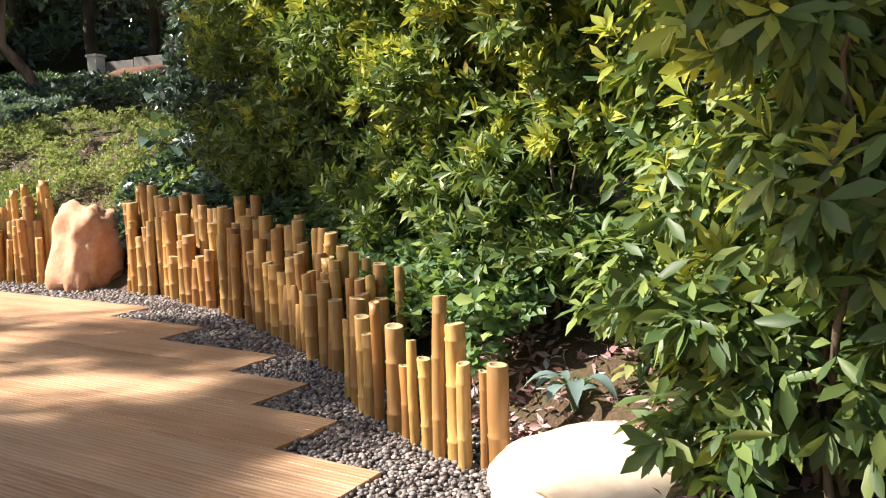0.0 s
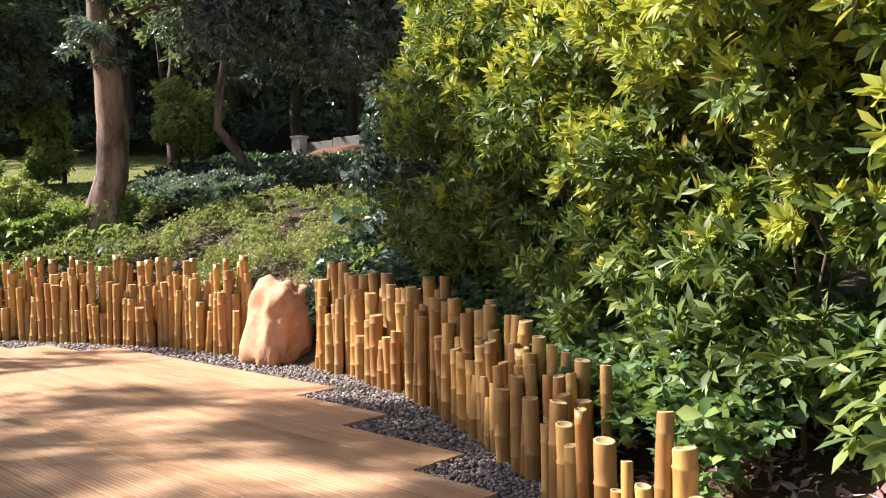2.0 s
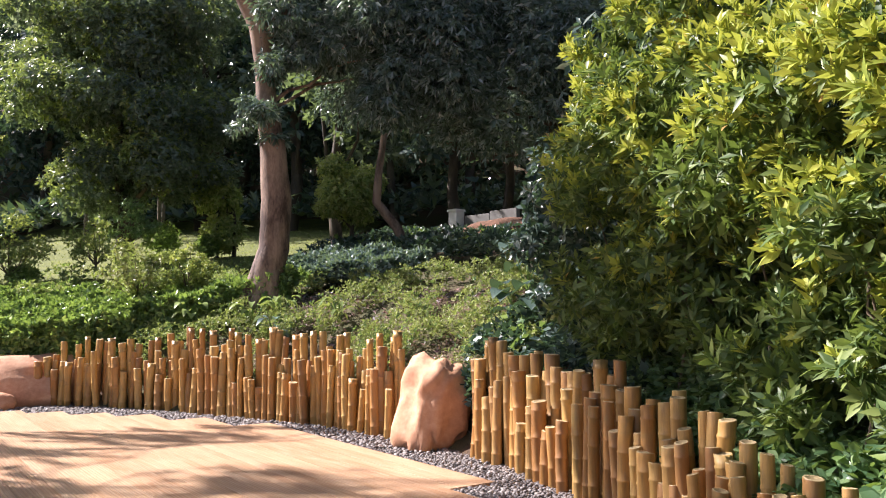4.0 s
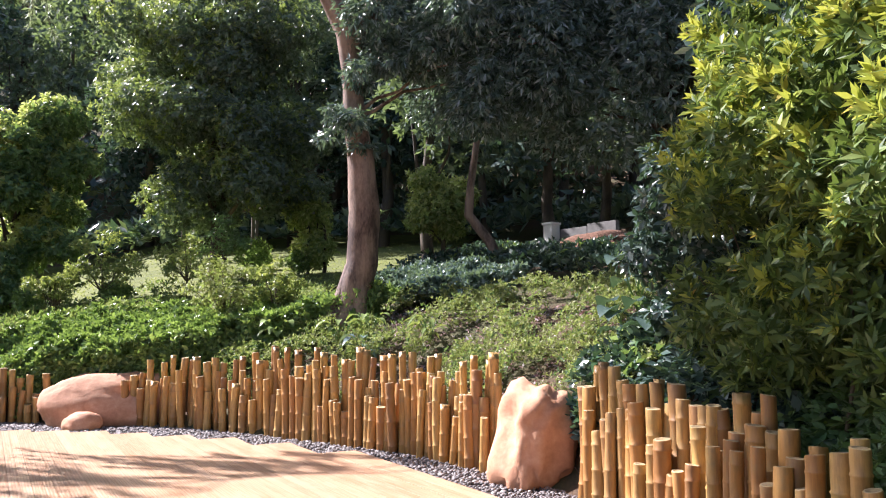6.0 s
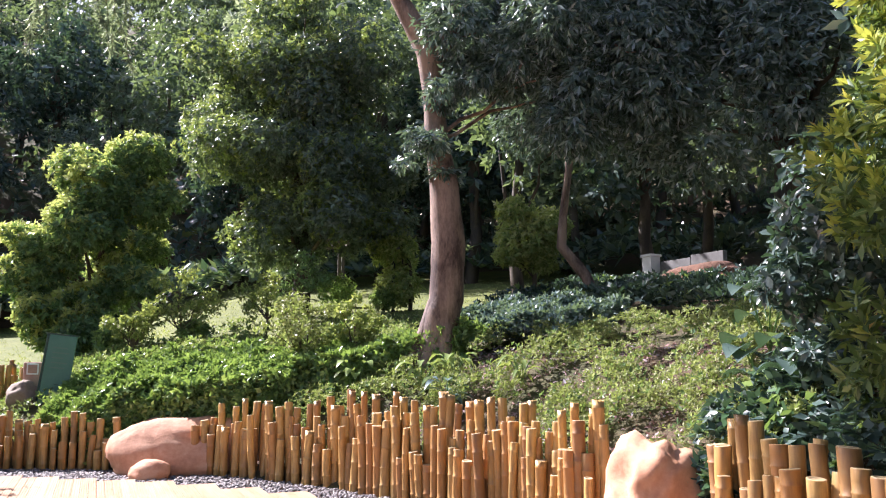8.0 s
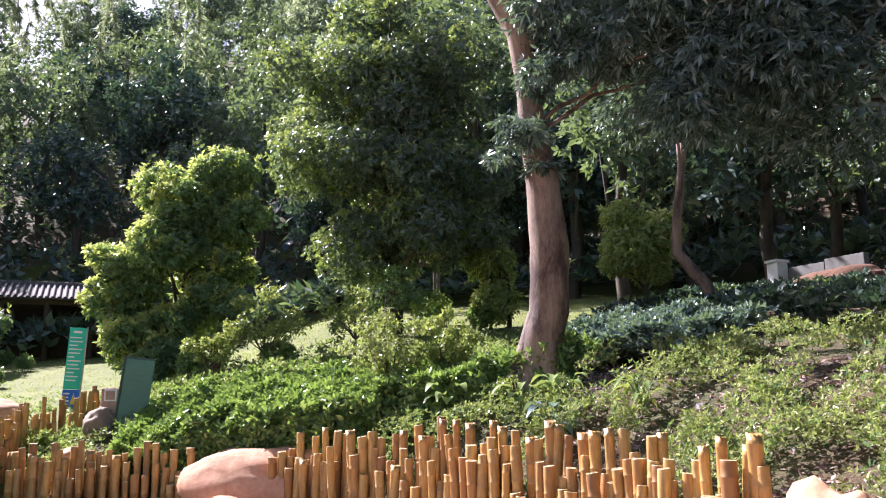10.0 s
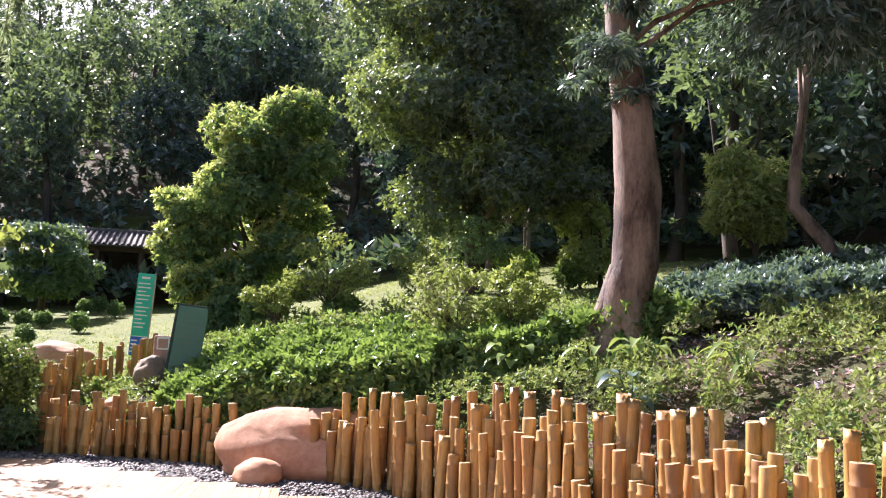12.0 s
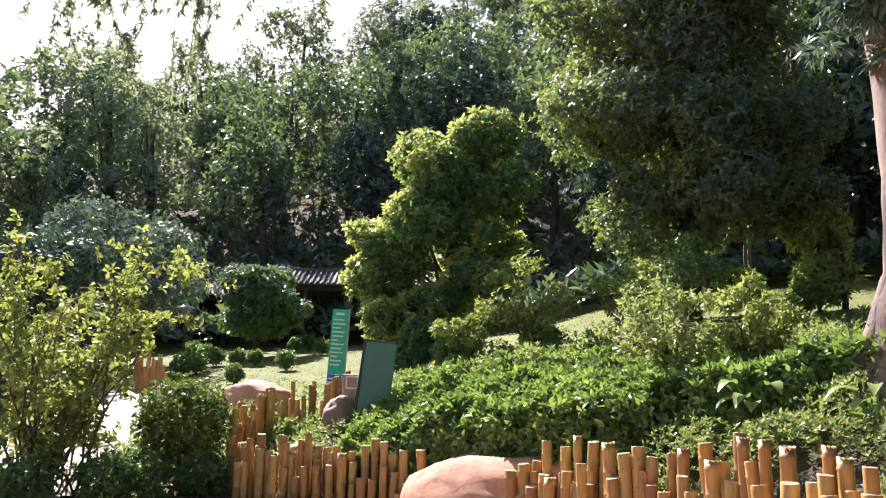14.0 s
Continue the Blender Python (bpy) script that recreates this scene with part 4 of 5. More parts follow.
cover("groundcover", "dark shaded plants behind the posts and the boulder", "groundcover", rng, heaped(scatter(rng, 2000, 43, 66, 0.2, 2.4), rng, 0.3, 1.5), 6, 0.12, 0.07, 0.4, [LEAF_DARK, LEAF_BROAD], 0.15, (35, 90), 0.3, False)
cover("shade_plants", "dark green plants under the trees", "groundcover", rng, heaped(scatter(rng, 6500, 60, 106, 6.5, 15.0), rng, 0.4, 0.6), 6, 0.16, 0.07, 0.45, [LEAF_DARK, LEAF_LOW], 0.05, (25, 80), 0.1, False)
cover("undergrowth", "dark undergrowth on the wooded hillside", "undergrowth", rng, heaped(scatter(rng, 13000, 96, 196, 24, 110, 1.2), rng, 1.2, 0.3), 5, 0.65, 0.28, 1.2, [LEAF_FOREST, LEAF_DARK], 0.4, (25, 80), 0.1, False)
cover("grass", "short sunlit yellow-green grass on the lawn", "grass", rng, scatter(rng, 20000, 112, 185, 2.1, 34.0, 1.5), 4, 0.12, 0.02, 0.03, [GRASS], 0, (5, 50), 0.0, False)
cover("leaf_litter", "dry brown fallen leaves on the soil beside the boulder", "leaf litter", rng, scatter(rng, 900, 5, 30, 0.05, 1.6), 3, 0.08, 0.03, 0.02, [LEAF_LITTER], 0, (60, 95), 0.0, False)
cover("leaf_litter", "dry fallen leaves on the bare bank behind the boulder", "leaf litter", rng, scatter(rng, 2600, 55, 104, 0.2, 3.6), 3, 0.07, 0.03, 0.03, [LEAF_LITTER], 0, (60, 95), 0.0, False)


# ---------------------------------------------------------------- woods
def wood_tree(seed, height, r, material, label):
    h = height
    g = np.random.default_rng(seed)
    lean = g.normal(0, 0.4, 2)
    return tree("tree", label, (-60, 30), [(0, 0, 0), (0.2, 0.1, h * 0.2), (lean[0] * 0.5, lean[1] * 0.5, h * 0.45), (lean[0], lean[1], h * 0.75)], [0.26, 0.2, 0.16, 0.08],
                heap_of(seed, (((lean[0], lean[1], h * 0.62), (r, r, h * 0.40), 36, 0.24, -0.95),)), 0.40, material, BARK_DARK, 780, 5, seed + 1, 7, droop=0.25, width=0.4, group="wooded hillside")


WOOD = "tall evergreen tree of the wooded hillside"
protos = [wood_tree(201, 10.5, 3.2, LEAF_FOREST, WOOD), wood_tree(203, 12.0, 3.6, LEAF_FOREST, WOOD), wood_tree(205, 9.0, 3.4, LEAF_DARK, WOOD), wood_tree(207, 11, 3.0, LEAF_FEATHER, "tall tree with pale feathery foliage on the hillside")]


def plant_woods():
    g = np.random.default_rng(77)
    spots = []
    for th0, th1, d0, d1, n, gap in ((58, 112, 16, 30, 17, 4.0), (100, 140, 24, 40, 18, 4.2), (120, 196, 36, 54, 32, 4.2), (112, 196, 54, 85, 30, 5.0), (20, 60, 6, 20, 5, 4.0), (126, 158, 72, 108, 20, 5.0)):
        tries = made = 0
        while made < n and tries < 900:
            tries += 1
            th, d = g.uniform(th0, th1), g.uniform(d0, d1)
            x, y = edge_point(th, d)
            if all((x - a) ** 2 + (y - b) ** 2 > gap * gap for a, b in spots):
                spots.append((x, y))
                made += 1
    for i, (x, y) in enumerate(spots):
        src = protos[int(g.choice([0, 1, 2, 3], p=[0.35, 0.3, 0.25, 0.1]))]
        s = g.uniform(0.85, 1.45) if i > 3 else 1.0
        m = pose(x, y, ground_z(x, y) - 0.1, 0, 0, g.uniform(0, 360)) @ Matrix.Diagonal((s, s, s, 1))
        if i < 4:
            protos[i].matrix_basis = m
        else:
            copy_thing(src, m)


plant_woods()


# ---------------------------------------------------------------- the tall feathery trees beyond the deck, which shade it
def feather_branch(root, rng, start, end, hang, n):
    """A drooping branch with fine leaflets along its hanging twigs."""
    pts = bend(start, end, 10, (0, 0, 0.8), rng, 0.015)
    part("limb", tubes_mesh("limb", [tube_arrays(pts, np.linspace(0.05, 0.012, 10), 6)], BARK_TWIG), root)
    tubes, tips, axes = [], [], []
    for i in range(n):
        q = rng.uniform(0.35, 1.0)
        a = pts[min(9, int(q * 9))] + rng.normal(0, 0.08, 3)
        b = a + np.array([rng.normal(0, 0.35), rng.normal(0, 0.35), -hang * rng.uniform(0.4, 1.0)])
        tw = bend(a, b, 6, (rng.normal(0, 0.1), rng.normal(0, 0.1), 0), rng, 0.03)
        tubes.append(tube_arrays(tw, np.linspace(0.008, 0.003, 6), 4))
        m = 26
        u = rng.uniform(0.15, 1.0, m)
        for w in u:
            k = w * 5
            j = min(4, int(k))
            tips.append(tw[j] + (tw[j + 1] - tw[j]) * (k - j))
            axes.append((rng.normal(0, 0.8), rng.normal(0, 0.8), -0.7))
    part("twig", tubes_mesh("twig", tubes, BARK_TWIG), root)
    pair = whorls(rng, np.array(tips), np.array(axes), 6, 0.17, 0.024, (15, 70), 0.5, False)
    part("foliage", leaves_mesh("foliage", [pair], [LEAF_FEATHER]), root)


def shade_tree(at, seed, crowns, branches, high=12.0, tips=1000):
    rng = np.random.default_rng(seed)
    root = tree("tree", "tall slender tree with thin feathery drooping foliage, its unseen crown added for shade", at, [(0, 0, 0), (0.2, 0.1, high * 0.33), (0.5, 0.3, high * 0.66), (0.9, 0.4, high)], [0.3, 0.25, 0.19, 0.12],
                heap_of(seed, crowns), 0.30, LEAF_FEATHER, BARK_PALE, tips, 6, seed + 1, 16, (0.55, 1.0), droop=0.5, width=0.22, inner=0.5)
    z = ground_z(*at)
    base = np.array((at[0], at[1], z))
    for start, end, hang, n in branches:
        feather_branch(root, rng, np.array(start) - base, np.array(end) - base, hang, n)


# The crowns stay out of view, added where they shade deck, hedge and right-hand shrubs.
shade_tree((-19.0, 0.9), 301, (((2.9, 3.0, 11.8), (4.6, 4.0, 2.2), 40, 0.16, -0.9), ((0.2, -0.2, 21.2), (2.2, 1.4, 1.5), 18, 0.26, -0.95), ((0.2, -0.7, 19.3), (1.5, 0.9, 1.1), 14, 0.34, -0.95)),
           (((-18.3, 1.5, 9.5), (-13.4, 6.3, 6.6), 1.5, 22), ((-18.4, 1.5, 9.5), (-16.6, 7.9, 8.2), 3.0, 34), ((-18.3, 1.5, 9.5), (-12.2, 4.9, 6.6), 1.2, 10)), 19.5, 2900)
shade_tree((-24.0, 2.4), 303, (((1.0, -1.6, 11.5), (3.6, 3.0, 2.0), 14, 0.18, -0.9), ((4.4, 4.2, 16.4), (2.0, 1.9, 0.9), 16, 0.26, -0.95)),
           (((-22.8, 3.0, 9.5), (-15.0, 9.9, 8.7), 2.4, 30), ((-22.8, 3.0, 9.5), (-14.5, 11.2, 9.0), 2.0, 24)), 15.0, 1700)


# ---------------------------------------------------------------- the corner by the path
def leggy_bush():
    rng = np.random.default_rng(311)
    x, y = -16.05, 5.75
    root = thing("shrub", "tall open shrub with thin grey stems and yellow-green leaves", "shrub", (x, y, ground_z(x, y) - 0.03))
    tips, axes = [], []
    for i in range(34):
        a = rng.uniform(0, 2 * math.pi)
        reach = rng.uniform(0.5, 1.75)
        h = rng.uniform(2.0, 3.7) * (1.1 - 0.2 * reach / 1.7)
        s = (rng.normal(0, 0.22), rng.normal(0, 0.22), -0.1)
        e = (reach * math.cos(a), reach * math.sin(a), h)
        pts = bend(s, e, 9, (0, 0, 0.25), rng, 0.02)
        tubes = [tube_arrays(pts, np.linspace(0.02, 0.005, 9), 5)]
        for j in range(9):
            q = int(rng.integers(2, 9))
            b = pts[q] + rng.normal(0, 0.28, 3) + (0, 0, 0.12)
            tw = bend(pts[q], b, 4, (0, 0, 0.03), rng, 0.03)
            tubes.append(tube_arrays(tw, (0.006, 0.005, 0.004, 0.002), 4))
            for w in np.linspace(0.2, 1, 5):
                tips.append(pts[q] + (b - pts[q]) * w + rng.normal(0, 0.05, 3))
                axes.append(b - pts[q] + (0, 0, 0.1))
        part("stem", tubes_mesh("stem", tubes, BARK_TWIG), root)
    pair = whorls(rng, np.array(tips), np.array(axes), 6, 0.105, 0.05, (30, 95), 0.25, True)
    part("leaves", leaves_mesh("leaves", [pair], [LEAF_OLIVE]), root)


leggy_bush()


def ball_shrub(at, r, lift, leaf, material, seed, label, tips=500, group=""):
    """A clipped ball on a short stem, with a slightly uneven skin."""
    rng = np.random.default_rng(seed)
    x, y = at
    root = thing("ball_shrub", label, "shrub", (x, y, ground_z(x, y) - 0.02), group=group)
    part("stem", tubes_mesh("stem", [tube_arrays(bend((0, 0, -0.1), (0.02, 0, lift + r * 0.4), 5, (0.03, 0, 0), rng, 0.02), np.linspace(0.05, 0.03, 5) * max(0.5, r), 6)], BARK_TWIG), root)
    heap = np.concatenate([[(0, 0, lift + r * 0.85, r * 0.9, r * 0.9, r * 0.82)], clumps(rng, (0, 0, lift + r * 0.85), (r * 0.75, r * 0.75, r * 0.65), 8, 0.42, -0.8)])
    p, ax = shell(rng, heap, tips, 0.2, 0.3)
    part("leaves", leaves_mesh("leaves", [whorls(rng, p, ax, 6, leaf, leaf * 0.45, (20, 80), 0.1, False)], [material]), root)
    return root


ball_shrub((-16.3, 7.45), 0.66, 0.30, 0.085, LEAF_HEDGE, 321, "round clipped dark green shrub beside the leggy bush", 1500)
for bx, by, br, seed in ((-16.0, 7.0, 0.42, 322), (-15.9, 7.75, 0.38, 323), (-15.7, 6.5, 0.4, 324), (-15.5, 5.6, 0.38, 325), (-15.6, 4.9, 0.42, 326)):
    ball_shrub((bx, by), br, 0.02, 0.08, LEAF_BROAD, seed, "low leafy green shrub at the edge of the deck", 420, "low shrubs by the path")
for bx, by, br, seed in ((-25.5, 4.5, 1.0, 327), (-24.0, 3.8, 0.8, 328), (-27.4, 4.2, 1.1, 329)):
    ball_shrub((bx, by), br, 0.02, 0.13, LEAF_BROAD, seed, "rounded dark green shrub beyond the paved path", 700, "low shrubs by the path")
tree("tree", "dark green tree beside the path", (-29.0, 3.6), [(0, 0, 0), (0.05, 0, 0.9), (0, 0, 2.4)], [0.16, 0.13, 0.08],
     heap_of(331, (((0, 0, 3.2), (2.4, 2.4, 2.4), 18, 0.38, -0.9),)), 0.24, LEAF_DARK, BARK_DARK, 2200, 7, 332, 6, width=0.36)
tree("tree", "leafy tree with reddish young tips behind the leggy bush", (-34.0, 6.6), [(0, 0, 0), (0.05, 0, 0.9), (0, 0, 2.4)], [0.16, 0.13, 0.08],
     heap_of(333, (((0, 0, 3.6), (2.6, 2.6, 2.2), 18, 0.38, -0.9),)), 0.24, LEAF_TREE, BARK_DARK, 2200, 7, 334, 6, width=0.36)


def path_strip():
    line = ((-14.2, 2.2), (-17.0, 5.2), (-19.5, 6.6), (-22.5, 6.7), (-27.0, 6.2), (-33.0, 4.5))
    half = (1.6, 1.35, 1.3, 1.3, 1.3, 1.3)
    verts, faces = [], []
    pts = []
    for (a, wa), (b, wb) in zip(zip(line, half), zip(line[1:], half[1:])):
        for q in np.linspace(0, 1, 8, endpoint=False):
            pts.append((a[0] + (b[0] - a[0]) * q, a[1] + (b[1] - a[1]) * q, wa + (wb - wa) * q))
    pts = np.array(pts)
    t = np.gradient(pts[:, :2], axis=0)
    t /= np.linalg.norm(t, axis=1)[:, None]
    for (x, y, w), (tx, ty) in zip(pts, t):
        for s in (-1, -0.33, 0.33, 1):
            px, py = x - ty * w * s, y + tx * w * s
            verts.append((px, py, ground_z(px, py) + 0.10))
    for i in range(len(pts) - 1):
        for j in range(3):
            faces.append((i * 4 + j, i * 4 + j + 1, i * 4 + j + 5, i * 4 + j + 4))
    tagged(new("pavement", quick_mesh("pavement", verts, faces, [PAVING], smooth=True)), "pale sunlit paved path winding away between shrubs", "path", kind="structure")


path_strip()


# clipped balls on the lawn
for i, (bx, by, br) in enumerate(((-34.2, 9.6, 0.42), (-32.3, 9.75, 0.4), (-31.8, 10.35, 0.36), (-31.4, 10.85, 0.36), (-29.1, 11.4, 0.42), (-26.2, 9.5, 0.34), (-36.4, 13.2, 0.4), (-37.2, 13.9, 0.45), (-34.4, 13.8, 0.42), (-35.9, 9.3, 0.45), (-29.4, 8.45, 0.46), (-29.9, 8.9, 0.42), (-20.4, 12.8, 0.34), (-18.0, 12.2, 0.36), (-19.9, 20.9, 0.42), (-18.6, 19.4, 0.6), (-17.3, 20.0, 0.36), (-15.9, 12.9, 0.33))):
    ball_shrub((bx, by), br * (0.76 if i < 12 else 1), 0.16, 0.11 if i > 11 else 0.085, LEAF_BROAD if i < 12 else LEAF_LOW, 340 + i, "small clipped round shrub on the lawn", 330, "clipped balls on the lawn")


# ---------------------------------------------------------------- signs
def bars(root, widths, top, step, size, x0, y, material, name="text_line"):
    for i, w in enumerate(widths):
        part(name, box_mesh(name, (w, 0.004, size), material, 0), root, place=pose(x0 + w / 2, y, top - i * step))


def notice_sign():
    """A tall teal notice on two thin steel legs, a blue panel below."""
    x, y = -21.0, 10.8
    root = thing("notice_sign", "tall teal notice board with white text lines on thin legs", "sign", (x, y, 0.86), 58)
    root.matrix_basis = pose(x, y, 0.88, 0, 3, 58) @ Matrix.Diagonal((0.8, 1, 1.04, 1))
    teal = part("teal_panel", box_mesh("teal_panel", (0.44, 0.04, 1.30), TEAL), root, "teal panel with white lines", pose(0, 0, 1.42))
    blue = part("blue_panel", box_mesh("blue_panel", (0.44, 0.04, 0.40), BLUE), root, "blue panel with a yellow triangle", pose(0, 0, 0.565))
    bars(teal, (0.22,), 1.98 - 1.42, 0.1, 0.045, -0.11, -0.024, WHITE, "heading")
    bars(teal, (0.30, 0.34, 0.22, 0.34, 0.30, 0.16, 0.34, 0.28, 0.33, 0.20, 0.31, 0.26), 1.86 - 1.42, 0.082, 0.026, -0.18, -0.024, WHITE)
    bars(blue, (0.16, 0.14, 0.16, 0.12), 0.68 - 0.565, 0.075, 0.03, -0.19, -0.024, WHITE)
    bm = bmesh.new()
    a, b, c = (bm.verts.new(v) for v in ((0, -0.024, 0.46), (0.16, -0.024, 0.46), (0.08, -0.024, 0.70)))
    f = bm.faces.new((a, b, c))
    ext = bmesh.ops.extrude_face_region(bm, geom=[f])
    bmesh.ops.translate(bm, verts=[v for v in ext["geom"] if isinstance(v, bmesh.types.BMVert)], vec=(0, 0.004, 0))
    part("warning_triangle", bm_mesh("warning_triangle", bm, make_plain("yellow_sign_paint", (0.6, 0.45, 0.03), (0.7, 0.55, 0.05), 0.4)), root, "yellow triangle")
    for s in (-0.19, 0.19):
        part("leg", lathe("leg", ((0.018, -0.5), (0.018, 0.42)), STEEL, 8), root, place=pose(s, 0.01, 0))
    part("edge_strip", box_mesh("edge_strip", (0.03, 0.06, 1.75), STEEL), root, place=pose(0.236, 0.008, 1.22))


def slab_sign():
    """A leaning dark green slab among the shrubs."""
    x, y = -16.01, 10.08
    root = thing("slab_sign", "leaning dark green slab sign standing among shrubs", "sign", (x, y, ground_z(x, y) - 0.05))
    root.matrix_basis = pose(x, y, ground_z(x, y) - 0.18, -3, 6, 62)
    slab = part("slab", box_mesh("slab", (0.47, 0.06, 1.34), GREEN_PANEL, 0.012), root, place=pose(0, 0, 0.64))
    part("dark_edge", box_mesh("dark_edge", (0.04, 0.08, 1.34), GREEN_EDGE, 0.008), root, "darker green edge", pose(-0.255, 0.004, 0.64))
    part("top_edge", box_mesh("top_edge", (0.55, 0.08, 0.022), GREEN_EDGE, 0.006), root, "darker green edge", pose(-0.02, 0.004, 1.323))
    pale = make_plain("faded_lettering", (0.09, 0.18, 0.135), (0.12, 0.21, 0.16), 0.5, 8, 0.02)
    bars(slab, (0.24, 0.28, 0.2, 0.28, 0.25), 1.08 - 0.64, 0.09, 0.024, -0.14, -0.031, pale)
    bars(slab, (0.08,), 0.42 - 0.64, 0.1, 0.012, -0.02, -0.031, GREEN_EDGE, "small_mark")


def plaque_stone():
    x, y = -16.6, 10.0
    root = thing("plaque_stone", "squared pink stone with a small framed plaque", "stone", (x, y, ground_z(x, y) - 0.03), 66)
    part("block", box_mesh("block", (0.34, 0.3, 0.75), CLAY, 0.03), root, place=pose(0, 0, 0.35))
    plaque = part("plaque", box_mesh("plaque", (0.2, 0.02, 0.2), WHITE, 0.004), root, "pale framed plaque", pose(-0.02, -0.155, 0.6))
    part("plaque_face", box_mesh("plaque_face", (0.15, 0.02, 0.15), CLAY, 0.003), plaque, place=pose(0, -0.007, 0))


notice_sign()
slab_sign()
plaque_stone()


# ---------------------------------------------------------------- lamps
def street_lamp(at, high):
    x, y = at
    root = thing("garden_lamp", "dark garden lamp post with a flared square lantern", "lamp", (x, y, ground_z(x, y) - 0.05), group="garden lamps")
    part("foot", lathe("foot", ((0.001, 0), (0.11, 0), (0.11, 0.08), (0.06, 0.14), (0.05, 0.16)), DARK_METAL), root)
    part("pole", lathe("pole", ((0.045, 0.1), (0.04, high - 0.5), (0.055, high - 0.48), (0.055, high - 0.44), (0.03, high - 0.42), (0.03, high - 0.3)), DARK_METAL, 10), root)
    lantern = part("lantern", lathe("lantern", ((0.06, high - 0.32), (0.17, high - 0.03)), LAMP_GLASS, 4, False), root, "frosted tapered lantern")
    for i in range(4):
        a = math.pi / 2 * i
        t = tube_arrays([(0.062 * math.cos(a), 0.062 * math.sin(a), high - 0.33), (0.175 * math.cos(a), 0.175 * math.sin(a), high - 0.02)], (0.01, 0.01), 5)
        part("rib", tubes_mesh("rib", [t], DARK_METAL), lantern)
    part("cap", lathe("cap", ((0.19, high - 0.035), (0.27, high - 0.02), (0.25, high + 0.02), (0.08, high + 0.08), (0.03, high + 0.12), (0.001, high + 0.13)), LAMP_GLASS, 4, False), root, "pale flared cap")


street_lamp((-17.3, 20.4), 1.95)
street_lamp((-30.1, 8.5), 2.1)


# ---------------------------------------------------------------- buildings under the trees
def tiled_pavilion(at, turn, wide, deep, high, label):
    x, y = at
    root = thing("pavilion", label, "pavilion", (x, y, ground_z(x, y) - 0.2), turn)
    for i in range(int(wide / 1.6) + 1):
        for s in (-1, 1):
            part("column", lathe("column", ((0.12, 0), (0.12, high)), TIMBER, 10), root, place=pose(-wide / 2 + 0.2 + i * (wide - 0.4) / int(wide / 1.6), s * (deep / 2 - 0.3), 0))
    part("back_wall", box_mesh("back_wall", (wide - 0.4, 0.12, high), TIMBER), root, place=pose(0, deep / 2 - 0.15, high / 2))
    for s in (-1, 1):
        part("beam", box_mesh("beam", (wide, 0.14, 0.2), TIMBER), root, place=pose(0, s * (deep / 2 - 0.3), high + 0.02))
        slope = math.degrees(math.atan2(0.75, deep / 2 + 0.3))
        ln = math.hypot(0.75, deep / 2 + 0.3)
        m = pose(0, s * (deep / 4 + 0.15), high + 0.5, s * -slope)
        roof = part("roof", box_mesh("roof", (wide + 0.5, ln, 0.06), TILE), root, place=m)
        n = int((wide + 0.4) / 0.24)
        shared = lathe("roof_tile", ((0.07, -ln / 2 - 0.03), (0.07, ln / 2)), TILE, 8)
        for i in range(n):
            part("roof_tile", shared, roof, place=pose(-wide / 2 - 0.12 + i * 0.24, 0, 0.05, -90, 0, 0))
    part("ridge", box_mesh("ridge", (wide + 0.6, 0.22, 0.22), TILE, 0.03), root, place=pose(0, 0, high + 0.95))


tiled_pavilion((-40.4, 16.4), 70, 7.5, 3.2, 2.6, "dark timber pavilion with grey tiled roof in deep shade")
tiled_pavilion((-45.5, 9.8), 86, 7.5, 3.2, 2.5, "dark timber pavilion with grey tiled roof in deep shade")


def pergola():
    x, y = -26.0, 24.6
    root = thing("pergola", "pale slatted timber pergola half hidden by trees", "pergola", (x, y, ground_z(x, y) - 0.1), 52)
    pale = make_plain("weathered_timber", (0.07, 0.055, 0.042), (0.14, 0.115, 0.09), 0.85, 9)
    for sx in (-1.4, 0, 1.4):
        for sy in (-0.8, 0.8):
            part("post", box_mesh("post", (0.12, 0.12, 2.3), pale), root, place=pose(sx, sy, 1.15))
    for sy in (-0.8, 0.8):
        part("beam", box_mesh("beam", (3.6, 0.1, 0.16), pale), root, place=pose(0, sy, 2.36))
    slat = box_mesh("slat", (0.07, 2.2, 0.1), pale)
    for i in range(13):
        part("slat", slat, root, place=pose(-1.7 + i * 0.283, 0, 2.48))


pergola()


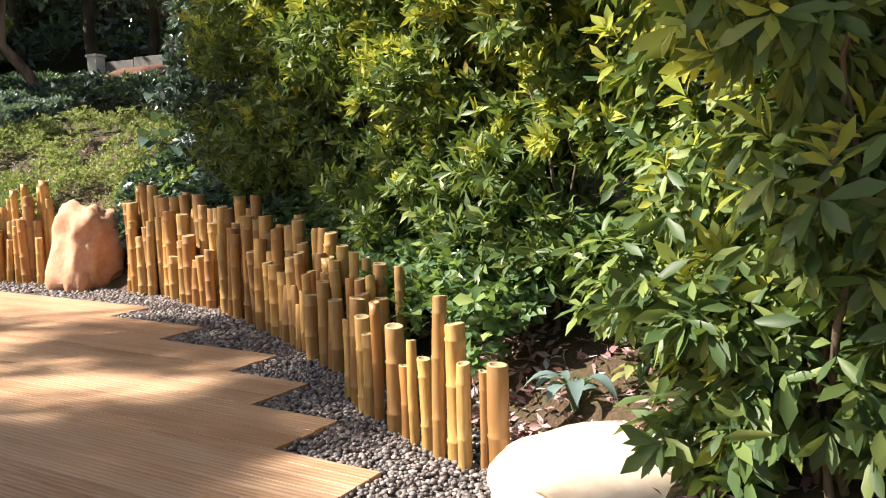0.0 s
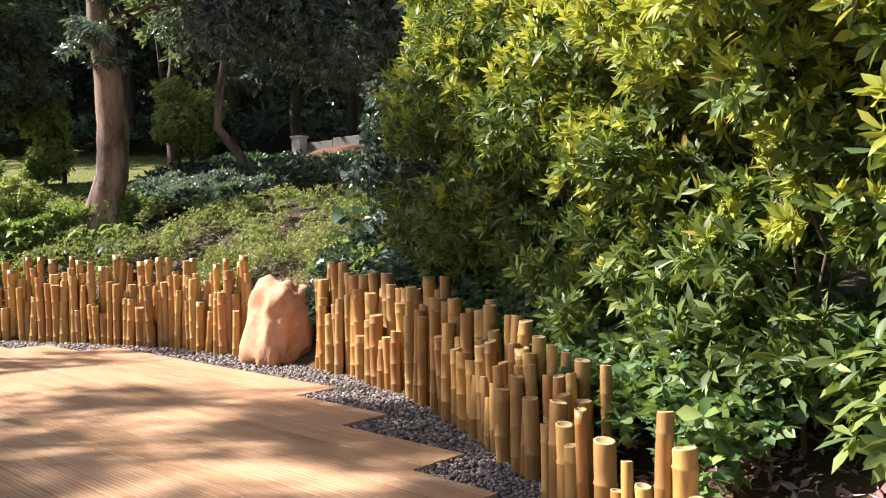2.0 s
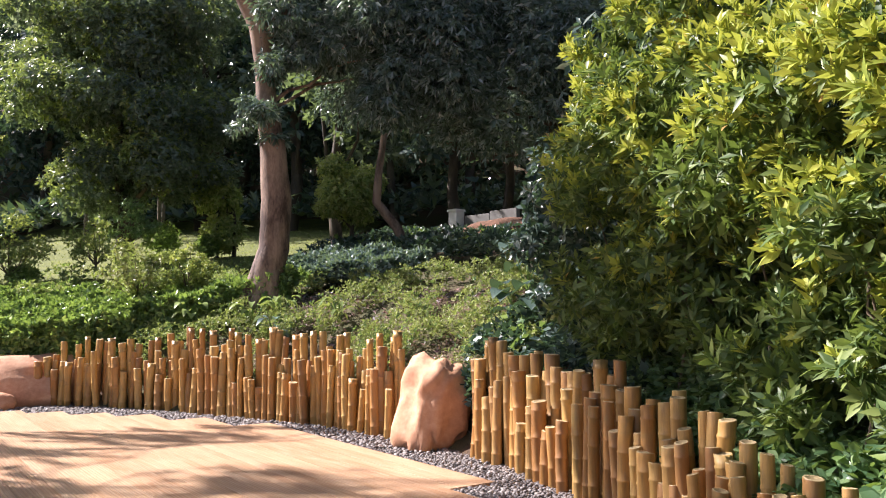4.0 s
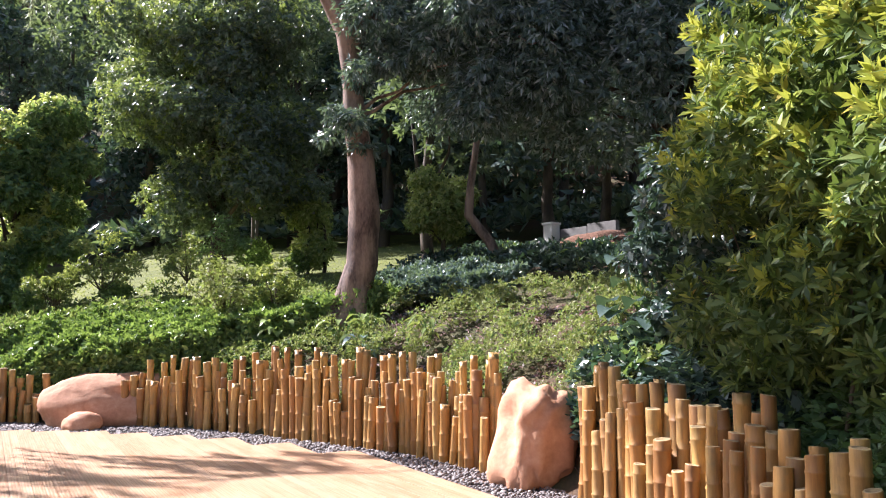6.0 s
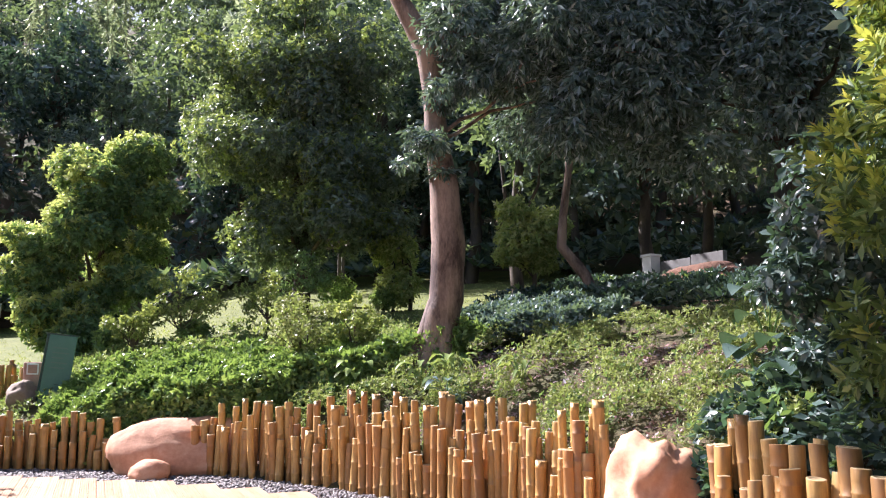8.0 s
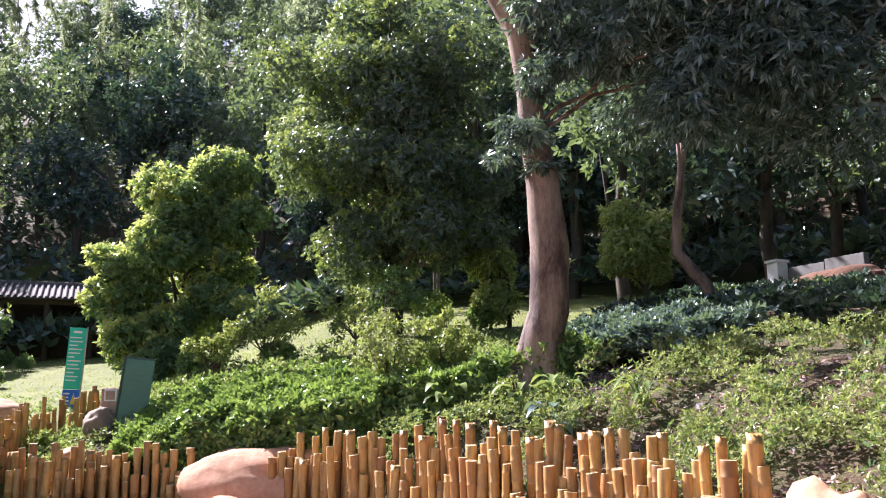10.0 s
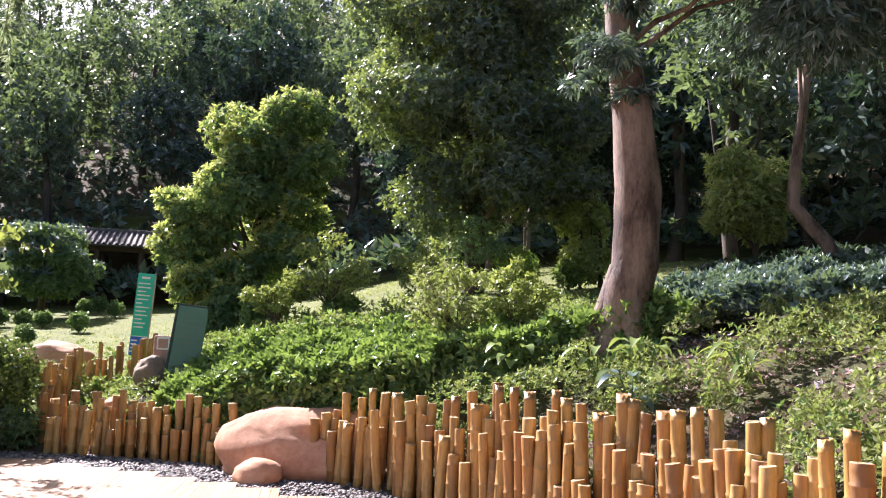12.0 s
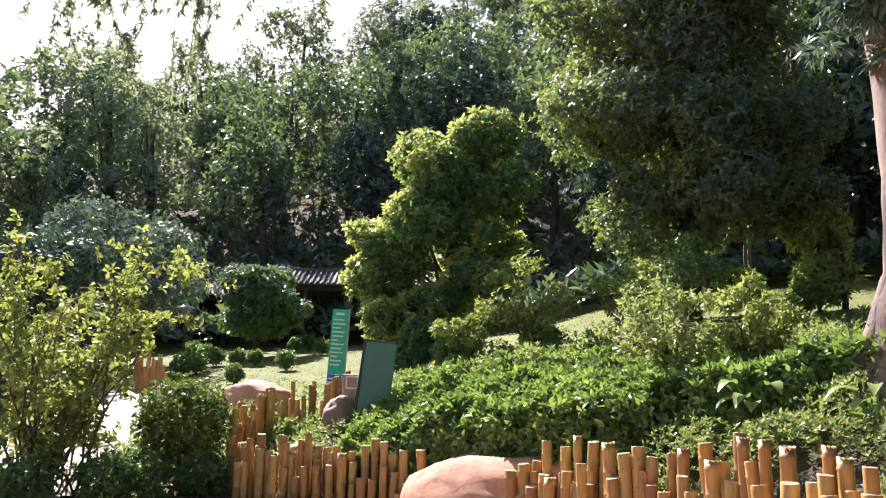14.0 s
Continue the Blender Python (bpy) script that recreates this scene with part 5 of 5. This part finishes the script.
def white_wall():
    x, y = -10.9, 24.75
    z = ground_z(x, y)
    root = thing("garden_wall", "low white garden wall with a white gate pillar", "wall", (x, y, z - 0.1), -20)
    part("pillar", box_mesh("pillar", (0.36, 0.36, 1.25), WHITE, 0.02), root, place=pose(-0.5, 0, 0.62))
    part("pillar_cap", box_mesh("pillar_cap", (0.43, 0.43, 0.07), WHITE, 0.01), root, place=pose(-0.5, 0, 1.28))
    for i in range(2):
        part("wall_panel", box_mesh("wall_panel", (1.1, 0.16, 0.95), make_plain("grey_render", (0.11, 0.11, 0.105), (0.18, 0.18, 0.17), 0.8), 0.01), root, place=pose(0.4 + i * 1.12, 0.1, 0.6 + 0.06 * i))
    bm = bmesh.new()
    bmesh.ops.create_icosphere(bm, subdivisions=4, radius=1)
    for v in bm.verts:
        k = 1 + 0.2 * noise.noise(v.co * 1.7) + 0.06 * noise.noise(v.co * 6)
        v.co = Vector((v.co.x * 1.7 * k, v.co.y * 1.0 * k, v.co.z * 0.5 * k))
    mound = new("earth_mound", bm_mesh("earth_mound", bm, RED_EARTH, True))
    mound.matrix_basis = pose(-9.6, 23.6, ground_z(-9.6, 23.6) + 0.28, 0, -6, -20)
    tagged(mound, "mound of bare reddish earth below the white wall", "earth mound")


white_wall()


# ---------------------------------------------------------------- single plants on the bank
def broad_plant(at, n, length, width, material, seed, label, rise=0.6, lift=0.0):
    """A tuft of big arching leaves on stalks."""
    rng = np.random.default_rng(seed)
    x, y = at
    root = thing("leafy_plant", label, "plant", (x, y, ground_z(x, y) - 0.02 + lift), group="single plants on the bank")
    seg = 6
    for i in range(n):
        a = 2 * math.pi * (i + rng.random()) / n
        out = np.array([math.cos(a), math.sin(a), 0])
        side = np.array([-math.sin(a), math.cos(a), 0])
        h = rise * rng.uniform(0.3, 1.1)
        ln = length * rng.uniform(0.7, 1.15)
        s0 = np.array([0, 0, 0.0])
        s1 = out * h * 0.45 + np.array([0, 0, h])
        stalk = tube_arrays(bend(s0, s1, 5, (0, 0, 0.05), rng, 0.01), np.linspace(0.012, 0.006, 5), 5)
        part("stalk", tubes_mesh("stalk", [stalk], LEAF_BROAD), root)
        v, f = [], []
        for j in range(seg + 1):
            q = j / seg
            c = s1 + out * ln * q * 0.85 + np.array([0, 0, ln * (0.45 * q - 0.75 * q * q)])
            w = width * 0.5 * math.sin(math.pi * min(1, 0.08 + q * 0.95)) ** 0.8
            v += [c - side * w + (0, 0, w * 0.35), c, c + side * w + (0, 0, w * 0.35)]
        for j in range(seg):
            for k in (0, 1):
                f.append((j * 3 + k, j * 3 + k + 1, j * 3 + k + 4, j * 3 + k + 3))
        part("leaf", quick_mesh("leaf", v, f, [material], smooth=True), root)


BROAD = "broad-leaved plant with large arching light green leaves"
broad_plant((-10.2, 12.0), 14, 0.30, 0.15, LEAF_BRIGHT, 401, BROAD, 0.6)
broad_plant((-8.9, 12.05), 12, 0.28, 0.11, LEAF_BRIGHT, 402, BROAD, 0.5)
broad_plant((-8.45, 12.2), 12, 0.28, 0.11, LEAF_BRIGHT, 403, BROAD, 0.45)
broad_plant((-7.1, 11.9), 12, 0.40, 0.06, LEAF_OLIVE, 404, "spiky plant with narrow yellow-green leaves", 0.35, 0.15)
broad_plant((-8.0, 11.5), 9, 0.40, 0.14, LEAF_SILVER, 405, "low plant with broad pale glossy leaves", 0.35, 0.15)
broad_plant((-3.75, 10.9), 7, 0.34, 0.30, LEAF_DARK, 406, "plant with large round dark blue-green leaves", 0.5, 0.1)
broad_plant((-3.2, 10.3), 8, 0.32, 0.28, LEAF_DARK, 407, "plant with large round dark blue-green leaves", 0.6, 0.1)
broad_plant((-3.9, 11.7), 7, 0.34, 0.30, LEAF_DARK, 408, "plant with large round dark blue-green leaves", 0.6, 0.1)

broad_plant((0.98, 3.98), 10, 0.20, 0.08, LEAF_SILVER, 409, "small plant with pale green pointed leaves", 0.16)
broad_plant((1.3, 3.95), 9, 0.18, 0.07, LEAF_WEED, 410, "small plant with pale green pointed leaves", 0.14)

# dark undergrowth between the hedge's end and the bank
for ux, uy, uh, ur, seed in ((-2.6, 10.2, 2.2, 0.8, 411), (-1.9, 10.6, 2.6, 0.9, 412), (-3.0, 11.6, 2.2, 0.9, 413), (-1.3, 9.6, 1.8, 0.7, 414), (-0.2, 8.3, 2.0, 0.8, 415)):
    tree("shrub", "dark green leafy shrub in the shade behind the fence", (ux, uy), [(0, 0, 0), (0.04, 0.02, uh * 0.3), (0, 0, uh * 0.7)], [0.03, 0.025, 0.015],
         heap_of(seed, (((0, 0, uh * 0.5), (ur, ur, uh * 0.5), 14, 0.38, -0.95),)), 0.12, LEAF_DARK, BARK_TWIG, 900, 7, seed + 50, 6, width=0.42, droop=0.45, fine=True, group="undergrowth", category="shrub")

make_deck_boards()
